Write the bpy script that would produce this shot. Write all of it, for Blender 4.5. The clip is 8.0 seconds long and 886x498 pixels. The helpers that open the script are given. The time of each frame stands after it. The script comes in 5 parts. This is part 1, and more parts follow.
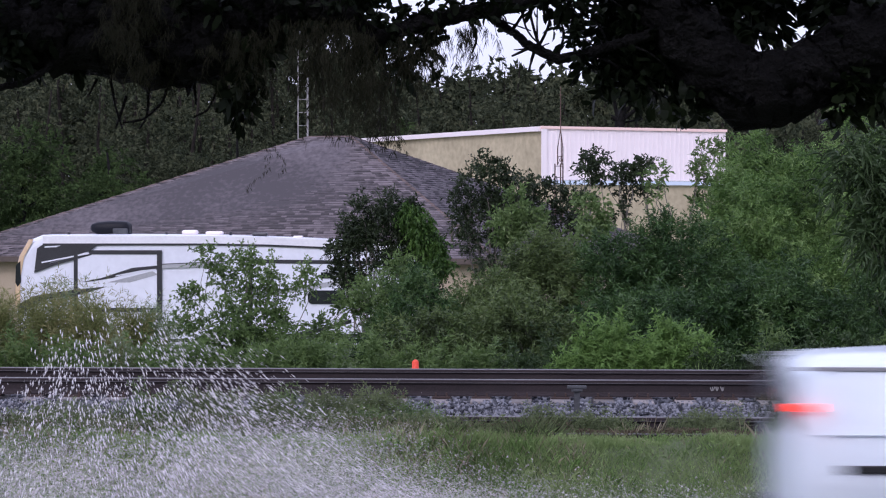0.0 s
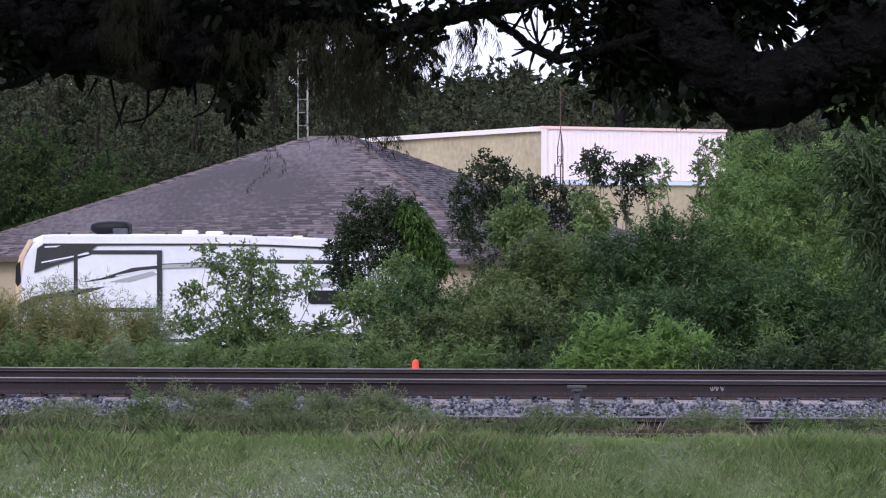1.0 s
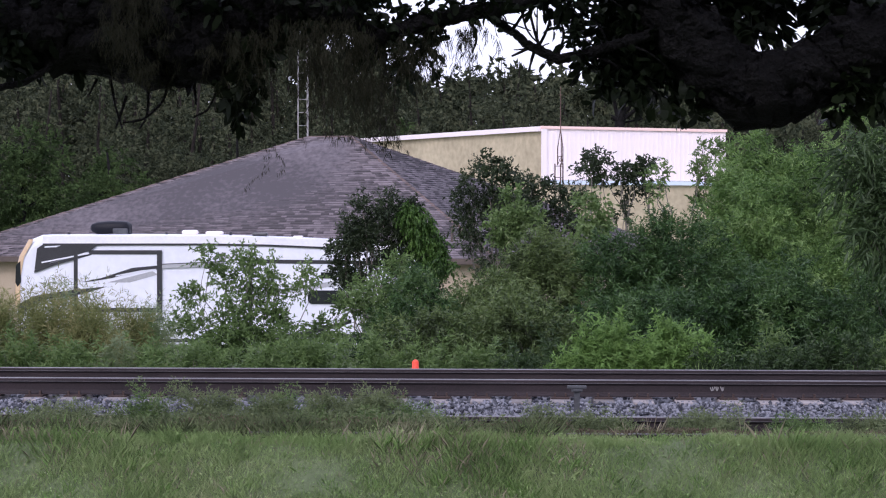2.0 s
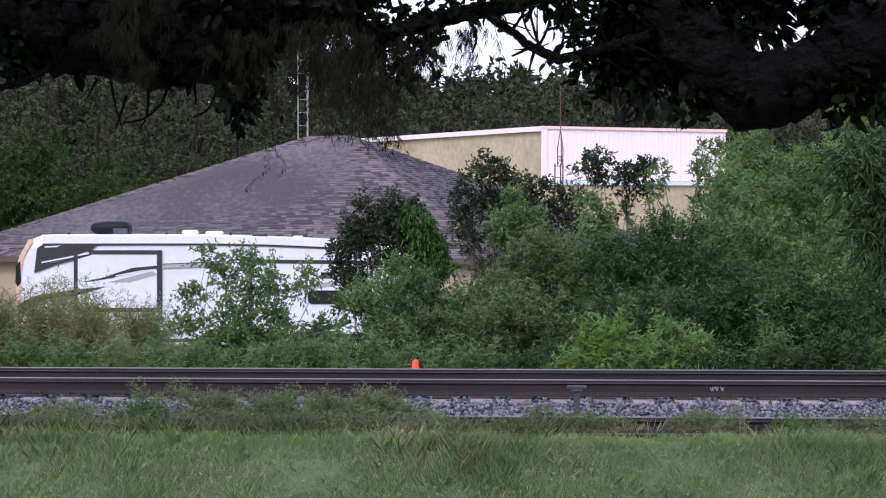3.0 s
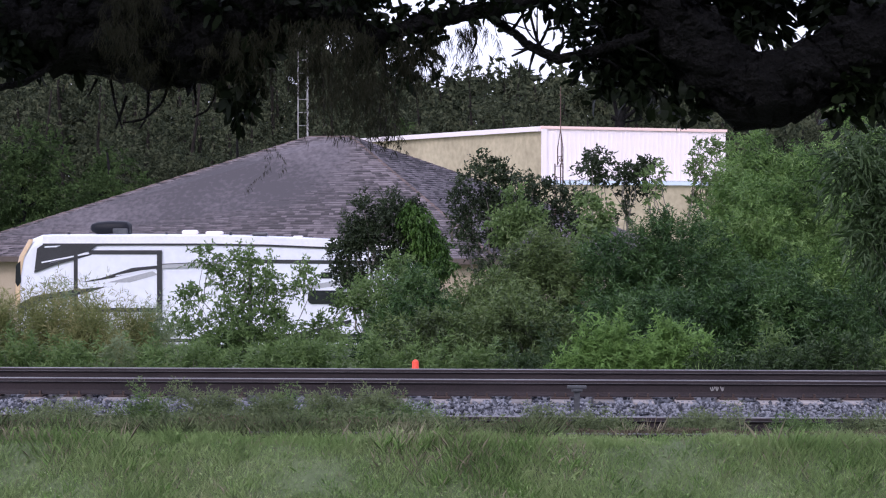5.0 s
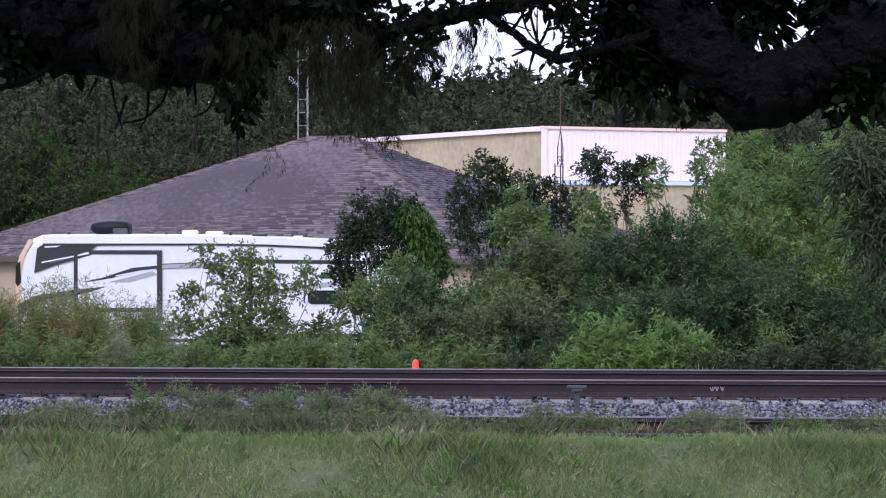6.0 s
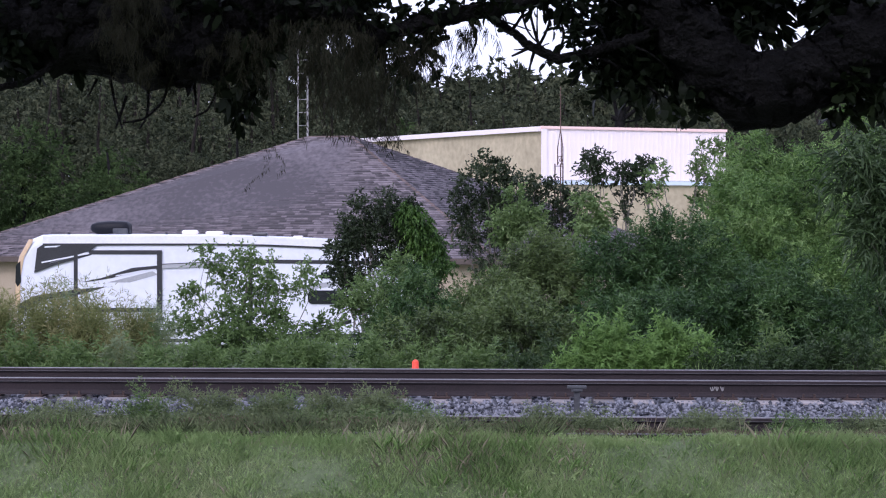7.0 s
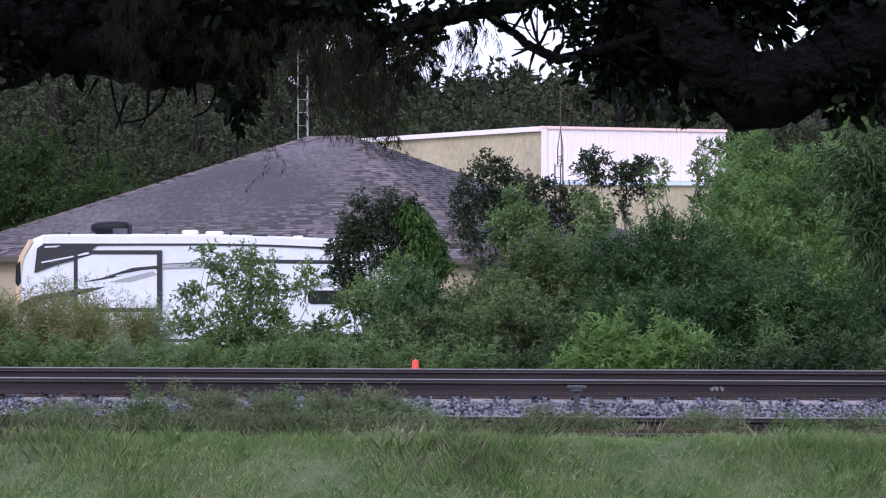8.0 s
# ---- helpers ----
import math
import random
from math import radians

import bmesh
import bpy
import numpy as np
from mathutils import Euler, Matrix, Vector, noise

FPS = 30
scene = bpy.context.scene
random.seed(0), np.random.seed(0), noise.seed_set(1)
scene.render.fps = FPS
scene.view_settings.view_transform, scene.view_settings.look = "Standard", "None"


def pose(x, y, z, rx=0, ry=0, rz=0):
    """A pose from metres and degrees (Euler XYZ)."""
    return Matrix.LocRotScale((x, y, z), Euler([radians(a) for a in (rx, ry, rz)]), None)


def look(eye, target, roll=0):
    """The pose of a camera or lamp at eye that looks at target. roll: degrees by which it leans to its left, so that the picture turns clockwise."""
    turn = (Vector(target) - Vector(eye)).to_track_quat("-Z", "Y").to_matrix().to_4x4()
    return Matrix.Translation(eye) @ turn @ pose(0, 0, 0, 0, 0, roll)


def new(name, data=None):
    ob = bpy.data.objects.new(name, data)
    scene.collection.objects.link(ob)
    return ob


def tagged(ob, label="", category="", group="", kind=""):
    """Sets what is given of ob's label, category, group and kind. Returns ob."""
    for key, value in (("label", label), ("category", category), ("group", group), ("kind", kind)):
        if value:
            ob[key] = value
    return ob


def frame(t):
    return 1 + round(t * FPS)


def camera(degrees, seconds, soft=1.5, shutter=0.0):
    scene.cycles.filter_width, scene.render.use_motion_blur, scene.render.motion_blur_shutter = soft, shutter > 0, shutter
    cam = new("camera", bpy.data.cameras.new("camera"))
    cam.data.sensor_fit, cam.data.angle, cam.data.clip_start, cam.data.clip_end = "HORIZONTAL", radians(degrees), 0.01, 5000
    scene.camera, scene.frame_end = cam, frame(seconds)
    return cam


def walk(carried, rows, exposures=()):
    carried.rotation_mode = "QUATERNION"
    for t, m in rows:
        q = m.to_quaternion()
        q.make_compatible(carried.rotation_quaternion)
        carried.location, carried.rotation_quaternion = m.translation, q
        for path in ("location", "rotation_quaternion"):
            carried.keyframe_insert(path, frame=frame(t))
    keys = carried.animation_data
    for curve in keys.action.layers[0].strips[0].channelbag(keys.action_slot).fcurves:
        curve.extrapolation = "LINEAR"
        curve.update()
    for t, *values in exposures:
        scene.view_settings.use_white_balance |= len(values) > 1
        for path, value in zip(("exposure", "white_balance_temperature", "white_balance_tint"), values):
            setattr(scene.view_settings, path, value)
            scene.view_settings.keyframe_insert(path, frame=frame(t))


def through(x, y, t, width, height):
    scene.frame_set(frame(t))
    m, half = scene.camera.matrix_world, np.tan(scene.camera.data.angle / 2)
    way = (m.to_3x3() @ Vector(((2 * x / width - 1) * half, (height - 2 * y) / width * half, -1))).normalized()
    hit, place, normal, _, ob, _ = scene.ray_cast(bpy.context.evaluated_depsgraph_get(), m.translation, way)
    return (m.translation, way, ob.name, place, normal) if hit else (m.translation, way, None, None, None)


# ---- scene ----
cam = camera(25.0, 8.0, 1.15, 0.5)
walk(cam, [(0.0, look((0, 0, 2.77), (0, 100, 1.215))), (8.0, look((0, 0, 2.77), (0, 100, 1.215)))],
     [(0.0, -0.1, 5660, 22), (0.1, -0.05, 5670, 22), (0.3, 0.1, 5730, 21), (0.6, 0.15, 5770, 21), (1.5, 0.21, 5800, 21), (4.0, 0.24, 5810, 20), (5.0, 0.24, 5730, 20), (6.5, 0.24, 5600, 21), (8.0, 0.24, 5540, 22)])

# ---- light: an overcast evening after rain, brighter behind the camera ----
world = bpy.data.worlds.new("world")
scene.world = world
world.use_nodes = True
wn = world.node_tree.nodes
sky = wn.new("ShaderNodeTexSky")
sky.sky_type = "NISHITA"
sky.sun_disc = False
sky.sun_elevation = radians(40)
sky.sun_rotation = radians(200)
sky.air_density, sky.dust_density, sky.ozone_density = 1.0, 5.0, 1.0
haze = wn.new("ShaderNodeMix")
haze.data_type = "RGBA"
haze.inputs[0].default_value = 0.72
haze.inputs[7].default_value = (6.0, 5.9, 6.6, 1)
world.node_tree.links.new(sky.outputs[0], haze.inputs[6])
world.node_tree.links.new(haze.outputs[2], wn["Background"].inputs[0])
wn["Background"].inputs[1].default_value = 0.2

sun_data = bpy.data.lights.new("sun", "SUN")
sun_data.energy, sun_data.angle, sun_data.color = 1.0, radians(16), (1.0, 0.95, 0.94)
sun = new("sun", sun_data)
sun.matrix_world = look((-16, -34, 38), (0, 8, 0))


# ---- materials ----
def node_mat(name):
    m = bpy.data.materials.new(name)
    m.use_nodes = True
    return m, m.node_tree.nodes, m.node_tree.links, m.node_tree.nodes["Principled BSDF"]


def surface(name, dark, light, rough=0.7, coarse=2.0, fine=40.0, bump=0.15, metal=0.0, depth=0.01, rand=0.0):
    """Paint, stone, wood or metal whose colour wanders between two tones at a coarse and a fine scale."""
    m, n, l, b = node_mat(name)
    co = n.new("ShaderNodeTexCoord")
    big = n.new("ShaderNodeTexNoise")
    big.inputs["Scale"].default_value, big.inputs["Detail"].default_value = coarse, 5
    small = n.new("ShaderNodeTexNoise")
    small.inputs["Scale"].default_value, small.inputs["Detail"].default_value = fine, 6
    l.new(co.outputs["Object"], big.inputs["Vector"])
    l.new(co.outputs["Object"], small.inputs["Vector"])
    add = n.new("ShaderNodeMath")
    add.operation = "MULTIPLY_ADD"
    add.inputs[1].default_value = 0.5
    half = n.new("ShaderNodeMath")
    half.operation = "MULTIPLY"
    half.inputs[1].default_value = 0.5
    l.new(big.outputs["Fac"], half.inputs[0])
    l.new(small.outputs["Fac"], add.inputs[0])
    l.new(half.outputs[0], add.inputs[2])
    value = add.outputs[0]
    if rand:
        info = n.new("ShaderNodeObjectInfo")
        isl = n.new("ShaderNodeNewGeometry")
        s = n.new("ShaderNodeMath")
        s.operation = "ADD"
        l.new(info.outputs["Random"], s.inputs[0])
        l.new(isl.outputs["Random Per Island"], s.inputs[1])
        fr = n.new("ShaderNodeMath")
        fr.operation = "FRACT"
        l.new(s.outputs[0], fr.inputs[0])
        k = n.new("ShaderNodeMapRange")
        k.inputs["To Min"].default_value, k.inputs["To Max"].default_value = -rand, rand
        l.new(fr.outputs[0], k.inputs["Value"])
        t = n.new("ShaderNodeMath")
        t.operation = "ADD"
        l.new(value, t.inputs[0])
        l.new(k.outputs[0], t.inputs[1])
        value = t.outputs[0]
    ramp = n.new("ShaderNodeValToRGB")
    ramp.color_ramp.elements[0].position, ramp.color_ramp.elements[1].position = 0.32, 0.68
    ramp.color_ramp.elements[0].color, ramp.color_ramp.elements[1].color = (*dark, 1), (*light, 1)
    l.new(value, ramp.inputs[0])
    l.new(ramp.outputs[0], b.inputs["Base Color"])
    b.inputs["Roughness"].default_value, b.inputs["Metallic"].default_value = rough, metal
    if bump:
        bp = n.new("ShaderNodeBump")
        bp.inputs["Strength"].default_value, bp.inputs["Distance"].default_value = bump, depth
        l.new(small.outputs["Fac"], bp.inputs["Height"])
        l.new(bp.outputs[0], b.inputs["Normal"])
    return m


def leafy(name, tones, rough=0.55, through=0.3, gloss=0.3, patch=3.5, each=0.34, tufts=0.4, lift=0.0):
    """Leaves: each takes a tone of its own within those of its tuft and its plant, and some light passes through.
    lift: how far the shading normals are bent upwards to brighten grass blades."""
    m, n, l, b = node_mat(name)

    def math_node(kind, one, two):
        node = n.new("ShaderNodeMath")
        node.operation = kind
        for k, value in enumerate((one, two)):
            if isinstance(value, float):
                node.inputs[k].default_value = value
            else:
                l.new(value, node.inputs[k])
        return node.outputs[0]

    geo = n.new("ShaderNodeNewGeometry")
    co = n.new("ShaderNodeTexCoord")
    big = n.new("ShaderNodeTexNoise")
    big.inputs["Scale"].default_value, big.inputs["Detail"].default_value = 1.1, 3
    l.new(co.outputs["Object"], big.inputs["Vector"])
    small = n.new("ShaderNodeTexNoise")
    small.inputs["Scale"].default_value, small.inputs["Detail"].default_value = patch, 2
    l.new(co.outputs["Object"], small.inputs["Vector"])
    sub = n.new("ShaderNodeMapRange")
    sub.inputs["From Min"].default_value, sub.inputs["From Max"].default_value = 0.3, 0.7
    sub.inputs["To Min"].default_value, sub.inputs["To Max"].default_value = 0.0, 0.58
    l.new(big.outputs["Fac"], sub.inputs["Value"])
    own = math_node("MULTIPLY", geo.outputs["Random Per Island"], each)
    group = math_node("MULTIPLY", small.outputs["Fac"], tufts)
    value = math_node("ADD", math_node("ADD", own, group), sub.outputs[0])
    value = math_node("SUBTRACT", value, 0.5 * each + 0.5 * tufts - 0.17)
    ramp = n.new("ShaderNodeValToRGB")
    while len(ramp.color_ramp.elements) < len(tones):
        ramp.color_ramp.elements.new(0.5)
    for i, (e, c) in enumerate(zip(ramp.color_ramp.elements, tones)):
        e.position, e.color = i / (len(tones) - 1), (*c, 1)
    l.new(value, ramp.inputs[0])
    l.new(ramp.outputs[0], b.inputs["Base Color"])
    b.inputs["Roughness"].default_value, b.inputs["Specular IOR Level"].default_value = rough, gloss
    # bends the shading normal towards the sky for extra light; blade shape is unchanged
    if lift:
        upturned = n.new("ShaderNodeVectorMath")
        upturned.inputs[1].default_value = (0, -0.25 * lift, lift)
        l.new(geo.outputs["Normal"], upturned.inputs[0])
        even = n.new("ShaderNodeVectorMath")
        even.operation = "NORMALIZE"
        l.new(upturned.outputs[0], even.inputs[0])
        l.new(even.outputs[0], b.inputs["Normal"])
    tr = n.new("ShaderNodeBsdfTranslucent")
    l.new(ramp.outputs[0], tr.inputs["Color"])
    ms = n.new("ShaderNodeMixShader")
    ms.inputs[0].default_value = through
    l.new(b.outputs[0], ms.inputs[1])
    l.new(tr.outputs[0], ms.inputs[2])
    l.new(ms.outputs[0], n["Material Output"].inputs["Surface"])
    return m


M = {
    "asphalt": surface("asphalt", (0.035, 0.035, 0.038), (0.075, 0.073, 0.072), 0.35, 0.6, 90, 0.3),
    "earth": surface("earth", (0.06, 0.085, 0.035), (0.13, 0.165, 0.075), 0.9, 0.9, 14, 0.5, depth=0.05),
    "line": surface("line", (0.55, 0.5, 0.35), (0.75, 0.7, 0.55), 0.6, 2, 60, 0.1),
    "rail_rust": surface("rail_rust", (0.012, 0.009, 0.0105), (0.036, 0.026, 0.029), 0.9, 1.5, 60, 0.25, 0.0, 0.003),
    "rail_head": surface("rail_head", (0.09, 0.085, 0.09), (0.2, 0.19, 0.2), 0.5, 2, 50, 0.05, 0.6, 0.002),
    "tie_wood": surface("tie_wood", (0.1, 0.09, 0.085), (0.3, 0.27, 0.26), 0.85, 3, 30, 0.5, rand=0.15),
    "plate": surface("plate", (0.022, 0.014, 0.012), (0.06, 0.036, 0.03), 0.8, 4, 60, 0.3),
    "stone": surface("stone", (0.03, 0.033, 0.043), (0.2, 0.205, 0.235), 0.7, 3, 35, 0.4, rand=0.42),
    "bed": surface("bed", (0.06, 0.062, 0.072), (0.2, 0.2, 0.215), 0.85, 4, 45, 0.7, depth=0.03),
    "shingle": surface("shingle", (0.056, 0.05, 0.056), (0.175, 0.152, 0.168), 0.85, 0.25, 5, 0.2, rand=0.3),
    "ridge_shingle": surface("ridge_shingle", (0.07, 0.05, 0.045), (0.15, 0.11, 0.1), 0.85, 0.8, 8, 0.2),
    "fascia": surface("fascia", (0.06, 0.045, 0.04), (0.11, 0.085, 0.07), 0.7, 1, 20),
    "stucco": surface("stucco", (0.34, 0.28, 0.2), (0.44, 0.37, 0.27), 0.9, 0.5, 30, 0.3),
    "tan_wall": surface("tan_wall", (0.33, 0.28, 0.185), (0.56, 0.49, 0.335), 0.85, 0.35, 3.0, 0.2),
    "white_metal": surface("white_metal", (0.88, 0.79, 0.82), (0.93, 0.85, 0.88), 0.45, 0.6, 20, 0.05),
    "blue_trim": surface("blue_trim", (0.6, 0.7, 0.85), (0.7, 0.78, 0.9), 0.5, 1, 20, 0.05),
    # pink stands in for the colour fringe along the parapet's bright top edge
    "painted_pink_fringe": surface("painted_pink_fringe", (0.86, 0.6, 0.55), (0.92, 0.7, 0.66), 0.5, 1, 20, 0.05),
    "galvanised": surface("galvanised", (0.25, 0.24, 0.24), (0.42, 0.41, 0.4), 0.5, 3, 60, 0.1, 0.5),
    "rusty_mast": surface("rusty_mast", (0.06, 0.035, 0.03), (0.14, 0.085, 0.07), 0.8, 2, 40, 0.2),
    "rv_white": surface("rv_white", (0.66, 0.68, 0.75), (0.76, 0.78, 0.86), 0.28, 0.4, 6, 0.03),
    "rv_roof": surface("rv_roof", (0.66, 0.66, 0.7), (0.78, 0.78, 0.82), 0.5, 0.7, 12, 0.05),
    "rv_black": surface("rv_black", (0.016, 0.017, 0.02), (0.032, 0.033, 0.038), 0.35, 0.8, 15, 0.03),
    "rv_grey": surface("rv_grey", (0.3, 0.31, 0.33), (0.4, 0.41, 0.43), 0.35, 0.8, 15, 0.03),
    "dark_glass": surface("dark_glass", (0.012, 0.014, 0.016), (0.02, 0.023, 0.026), 0.08, 0.5, 4, 0.0),
    # orange evening reflection put into a base colour
    "painted_orange_reflection": surface("painted_orange_reflection", (0.5, 0.36, 0.22), (0.62, 0.47, 0.3), 0.2, 2, 20, 0.0),
    "rubber": surface("rubber", (0.014, 0.014, 0.015), (0.03, 0.03, 0.03), 0.85, 3, 50, 0.3),
    "orange": surface("orange", (0.7, 0.05, 0.022), (0.82, 0.08, 0.035), 0.5, 6, 50, 0.05),
    "van_white": surface("van_white", (0.8, 0.89, 0.97), (0.86, 0.93, 0.98), 0.2, 0.6, 8, 0.02),
    # near-black tones put the limbs' backlit silhouette into the colour
    "silhouette_bark": surface("silhouette_bark", (0.003, 0.003, 0.0033), (0.016, 0.015, 0.0155), 0.75, 6, 40, 1.0, depth=0.05),
    "wood_bark": surface("wood_bark", (0.008, 0.007, 0.006), (0.03, 0.025, 0.022), 0.9, 2, 20, 0.6, depth=0.05),
    "pale_bark": surface("pale_bark", (0.08, 0.07, 0.06), (0.2, 0.18, 0.16), 0.9, 3, 25, 0.5),
    # leaves blackened the same way: canopy shade held in the base colour
    "silhouette_oak_leaf": leafy("silhouette_oak_leaf", [(0.005, 0.008, 0.004), (0.01, 0.016, 0.007), (0.022, 0.034, 0.012)], 0.5, 0.1, 0.12),
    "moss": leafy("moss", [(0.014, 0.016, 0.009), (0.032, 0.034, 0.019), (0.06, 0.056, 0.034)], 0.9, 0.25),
    # dark tones hold the shade low in the bushes, the last tone their highlights
    "willow": leafy("willow", [(0.009, 0.023, 0.008), (0.026, 0.062, 0.017), (0.063, 0.122, 0.034), (0.16, 0.245, 0.1)], 0.5, 0.2, 0.3, 2.6, 0.3, 0.8),
    # brighter counterpart for the sky-lit tall bushes, dark gaps and light tips in noise
    "tall_willow": leafy("tall_willow", [(0.022, 0.048, 0.013), (0.075, 0.145, 0.034), (0.165, 0.265, 0.075), (0.31, 0.41, 0.18)], 0.5, 0.28, 0.3, 3.0, 0.3, 0.9),
    "olive_willow": leafy("olive_willow", [(0.022, 0.032, 0.012), (0.06, 0.092, 0.028), (0.118, 0.172, 0.055), (0.22, 0.255, 0.12)], 0.5, 0.2, patch=2.2),
    "russet": leafy("russet", [(0.04, 0.028, 0.02), (0.085, 0.064, 0.044), (0.12, 0.11, 0.064), (0.17, 0.135, 0.095)], 0.7, 0.3, 0.2, lift=0.8),
    "shrub": leafy("shrub", [(0.05, 0.085, 0.03), (0.1, 0.16, 0.05), (0.165, 0.245, 0.085), (0.26, 0.34, 0.16)], 0.5, 0.4),
    "dark_shrub": leafy("dark_shrub", [(0.014, 0.022, 0.011), (0.03, 0.046, 0.02), (0.055, 0.078, 0.034)], 0.5, 0.25),
    # green darkened to hold shade in the leaf colour itself
    "painted_shade_leaf": leafy("painted_shade_leaf", [(0.016, 0.034, 0.012), (0.04, 0.07, 0.024), (0.075, 0.12, 0.045)], 0.5, 0.3),
    "vine": leafy("vine", [(0.02, 0.045, 0.01), (0.045, 0.1, 0.018), (0.085, 0.165, 0.03), (0.13, 0.21, 0.045)], 0.5, 0.3),
    "weed": leafy("weed", [(0.08, 0.145, 0.034), (0.14, 0.245, 0.06), (0.21, 0.34, 0.1)], 0.6, 0.35, 0.25, lift=0.6),
    "dry_weed": leafy("dry_weed", [(0.1, 0.12, 0.04), (0.18, 0.2, 0.07), (0.28, 0.26, 0.12), (0.22, 0.26, 0.1)], 0.7, 0.35),
    "grey_weed": leafy("grey_weed", [(0.125, 0.175, 0.08), (0.205, 0.265, 0.13), (0.29, 0.34, 0.2), (0.42, 0.39, 0.31)], 0.55, 0.6, 0.4),
    "bank_weed": leafy("bank_weed", [(0.045, 0.062, 0.026), (0.095, 0.125, 0.052), (0.155, 0.19, 0.088), (0.25, 0.235, 0.155)], 0.6, 0.3, 0.2, lift=0.8),
    "dark_plastic": surface("dark_plastic", (0.005, 0.006, 0.009), (0.012, 0.013, 0.018), 0.5, 2, 30, 0.05),
    "straw": leafy("straw", [(0.2, 0.185, 0.12), (0.3, 0.27, 0.18), (0.4, 0.35, 0.26)], 0.7, 0.3, 0.2, lift=1.0),
    "steel": surface("steel", (0.05, 0.053, 0.06), (0.1, 0.105, 0.115), 0.7, 6, 60, 0.2, 0.3),
    "grass": leafy("grass", [(0.105, 0.178, 0.052), (0.195, 0.3, 0.094), (0.285, 0.385, 0.15), (0.42, 0.43, 0.25)], 0.6, 0.25, 0.2, 2.6, 0.3, 0.7, lift=1.6),
    # broad blotches imitate shaded hollows between leaf masses; tones greyed for distance haze
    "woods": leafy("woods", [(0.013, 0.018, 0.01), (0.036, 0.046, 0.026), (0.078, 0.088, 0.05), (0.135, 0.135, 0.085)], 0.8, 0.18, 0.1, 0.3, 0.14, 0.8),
    "bright_tree": leafy("bright_tree", [(0.02, 0.036, 0.013), (0.05, 0.082, 0.028), (0.12, 0.17, 0.058)], 0.8, 0.25, 0.1, 0.5, 0.16, 0.8),
}


for dull in ("silhouette_bark", "wood_bark", "dark_plastic"):
    M[dull].node_tree.nodes["Principled BSDF"].inputs["Specular IOR Level"].default_value = 0.16


def water_mat(name, clear, tint):
    m, n, l, b = node_mat(name)
    b.inputs["Base Color"].default_value = (*tint, 1)
    b.inputs["Roughness"].default_value = 0.25
    tp = n.new("ShaderNodeBsdfTransparent")
    ms = n.new("ShaderNodeMixShader")
    ms.inputs[0].default_value = clear
    l.new(b.outputs[0], ms.inputs[1])
    l.new(tp.outputs[0], ms.inputs[2])
    l.new(ms.outputs[0], n["Material Output"].inputs["Surface"])
    return m


M["water"] = water_mat("water", 0.25, (0.97, 0.95, 0.97))
M["mist"] = water_mat("mist", 0.5, (0.95, 0.89, 0.94))


def lamp_mat(name, colour, strength):
    m, n, l, b = node_mat(name)
    b.inputs["Base Color"].default_value = (*colour, 1)
    b.inputs["Emission Color"].default_value = (*colour, 1)
    b.inputs["Emission Strength"].default_value = strength
    return m


M["tail_lamp"] = lamp_mat("tail_lamp", (1.0, 0.06, 0.04), 2.5)


# ---- builders ----
def finish(name, me, material, parent=None, label=""):
    ob = new(name, me)
    if material and not me.materials:
        me.materials.append(M[material])
    if parent:
        ob.parent = parent
    if label:
        tagged(ob, label)
    return ob


def part(name, bm, material, parent=None, label="", smooth=False):
    me = bpy.data.meshes.new(name)
    bmesh.ops.recalc_face_normals(bm, faces=bm.faces)
    bm.to_mesh(me)
    bm.free()
    if smooth:
        me.shade_smooth()
    return finish(name, me, material, parent, label)


def raw_mesh(name, verts, faces):
    """A mesh from arrays: verts n x 3, faces m x k."""
    me = bpy.data.meshes.new(name)
    verts, faces = np.asarray(verts, np.float32), np.asarray(faces, np.int32)
    k = faces.shape[1]
    me.vertices.add(len(verts))
    me.vertices.foreach_set("co", verts.ravel())
    me.loops.add(faces.size)
    me.loops.foreach_set("vertex_index", faces.ravel())
    me.polygons.add(len(faces))
    me.polygons.foreach_set("loop_start", np.arange(0, faces.size, k, dtype=np.int32))
    me.update(calc_edges=True)
    me.validate()
    return me


def empty(name, at, rz=0.0, label="", category="", group="", kind=""):
    ob = new(name)
    ob.matrix_world = pose(*at, 0, 0, rz)
    return tagged(ob, label, category, group, kind)


def box(bm, size, at, bevel=0.0, turn=None):
    m = Matrix.Translation(at) @ (turn or Matrix()) @ Matrix.Diagonal((*size, 1))
    r = bmesh.ops.create_cube(bm, size=1.0, matrix=m)
    if bevel:
        es = list({e for v in r["verts"] for e in v.link_edges})
        bmesh.ops.bevel(bm, geom=es, offset=bevel, segments=2, affect="EDGES", profile=0.5)


def block(name, size, at, material, parent=None, bevel=0.0, label="", turn=None):
    bm = bmesh.new()
    box(bm, size, at, bevel, turn)
    return part(name, bm, material, parent, label)


def rod(bm, a, b, r, r2=None, seg=8):
    a, b = Vector(a), Vector(b)
    d = b - a
    m = Matrix.Translation((a + b) / 2) @ d.to_track_quat("Z", "Y").to_matrix().to_4x4()
    bmesh.ops.create_cone(bm, cap_ends=True, segments=seg, radius1=r, radius2=r if r2 is None else r2, depth=d.length, matrix=m)


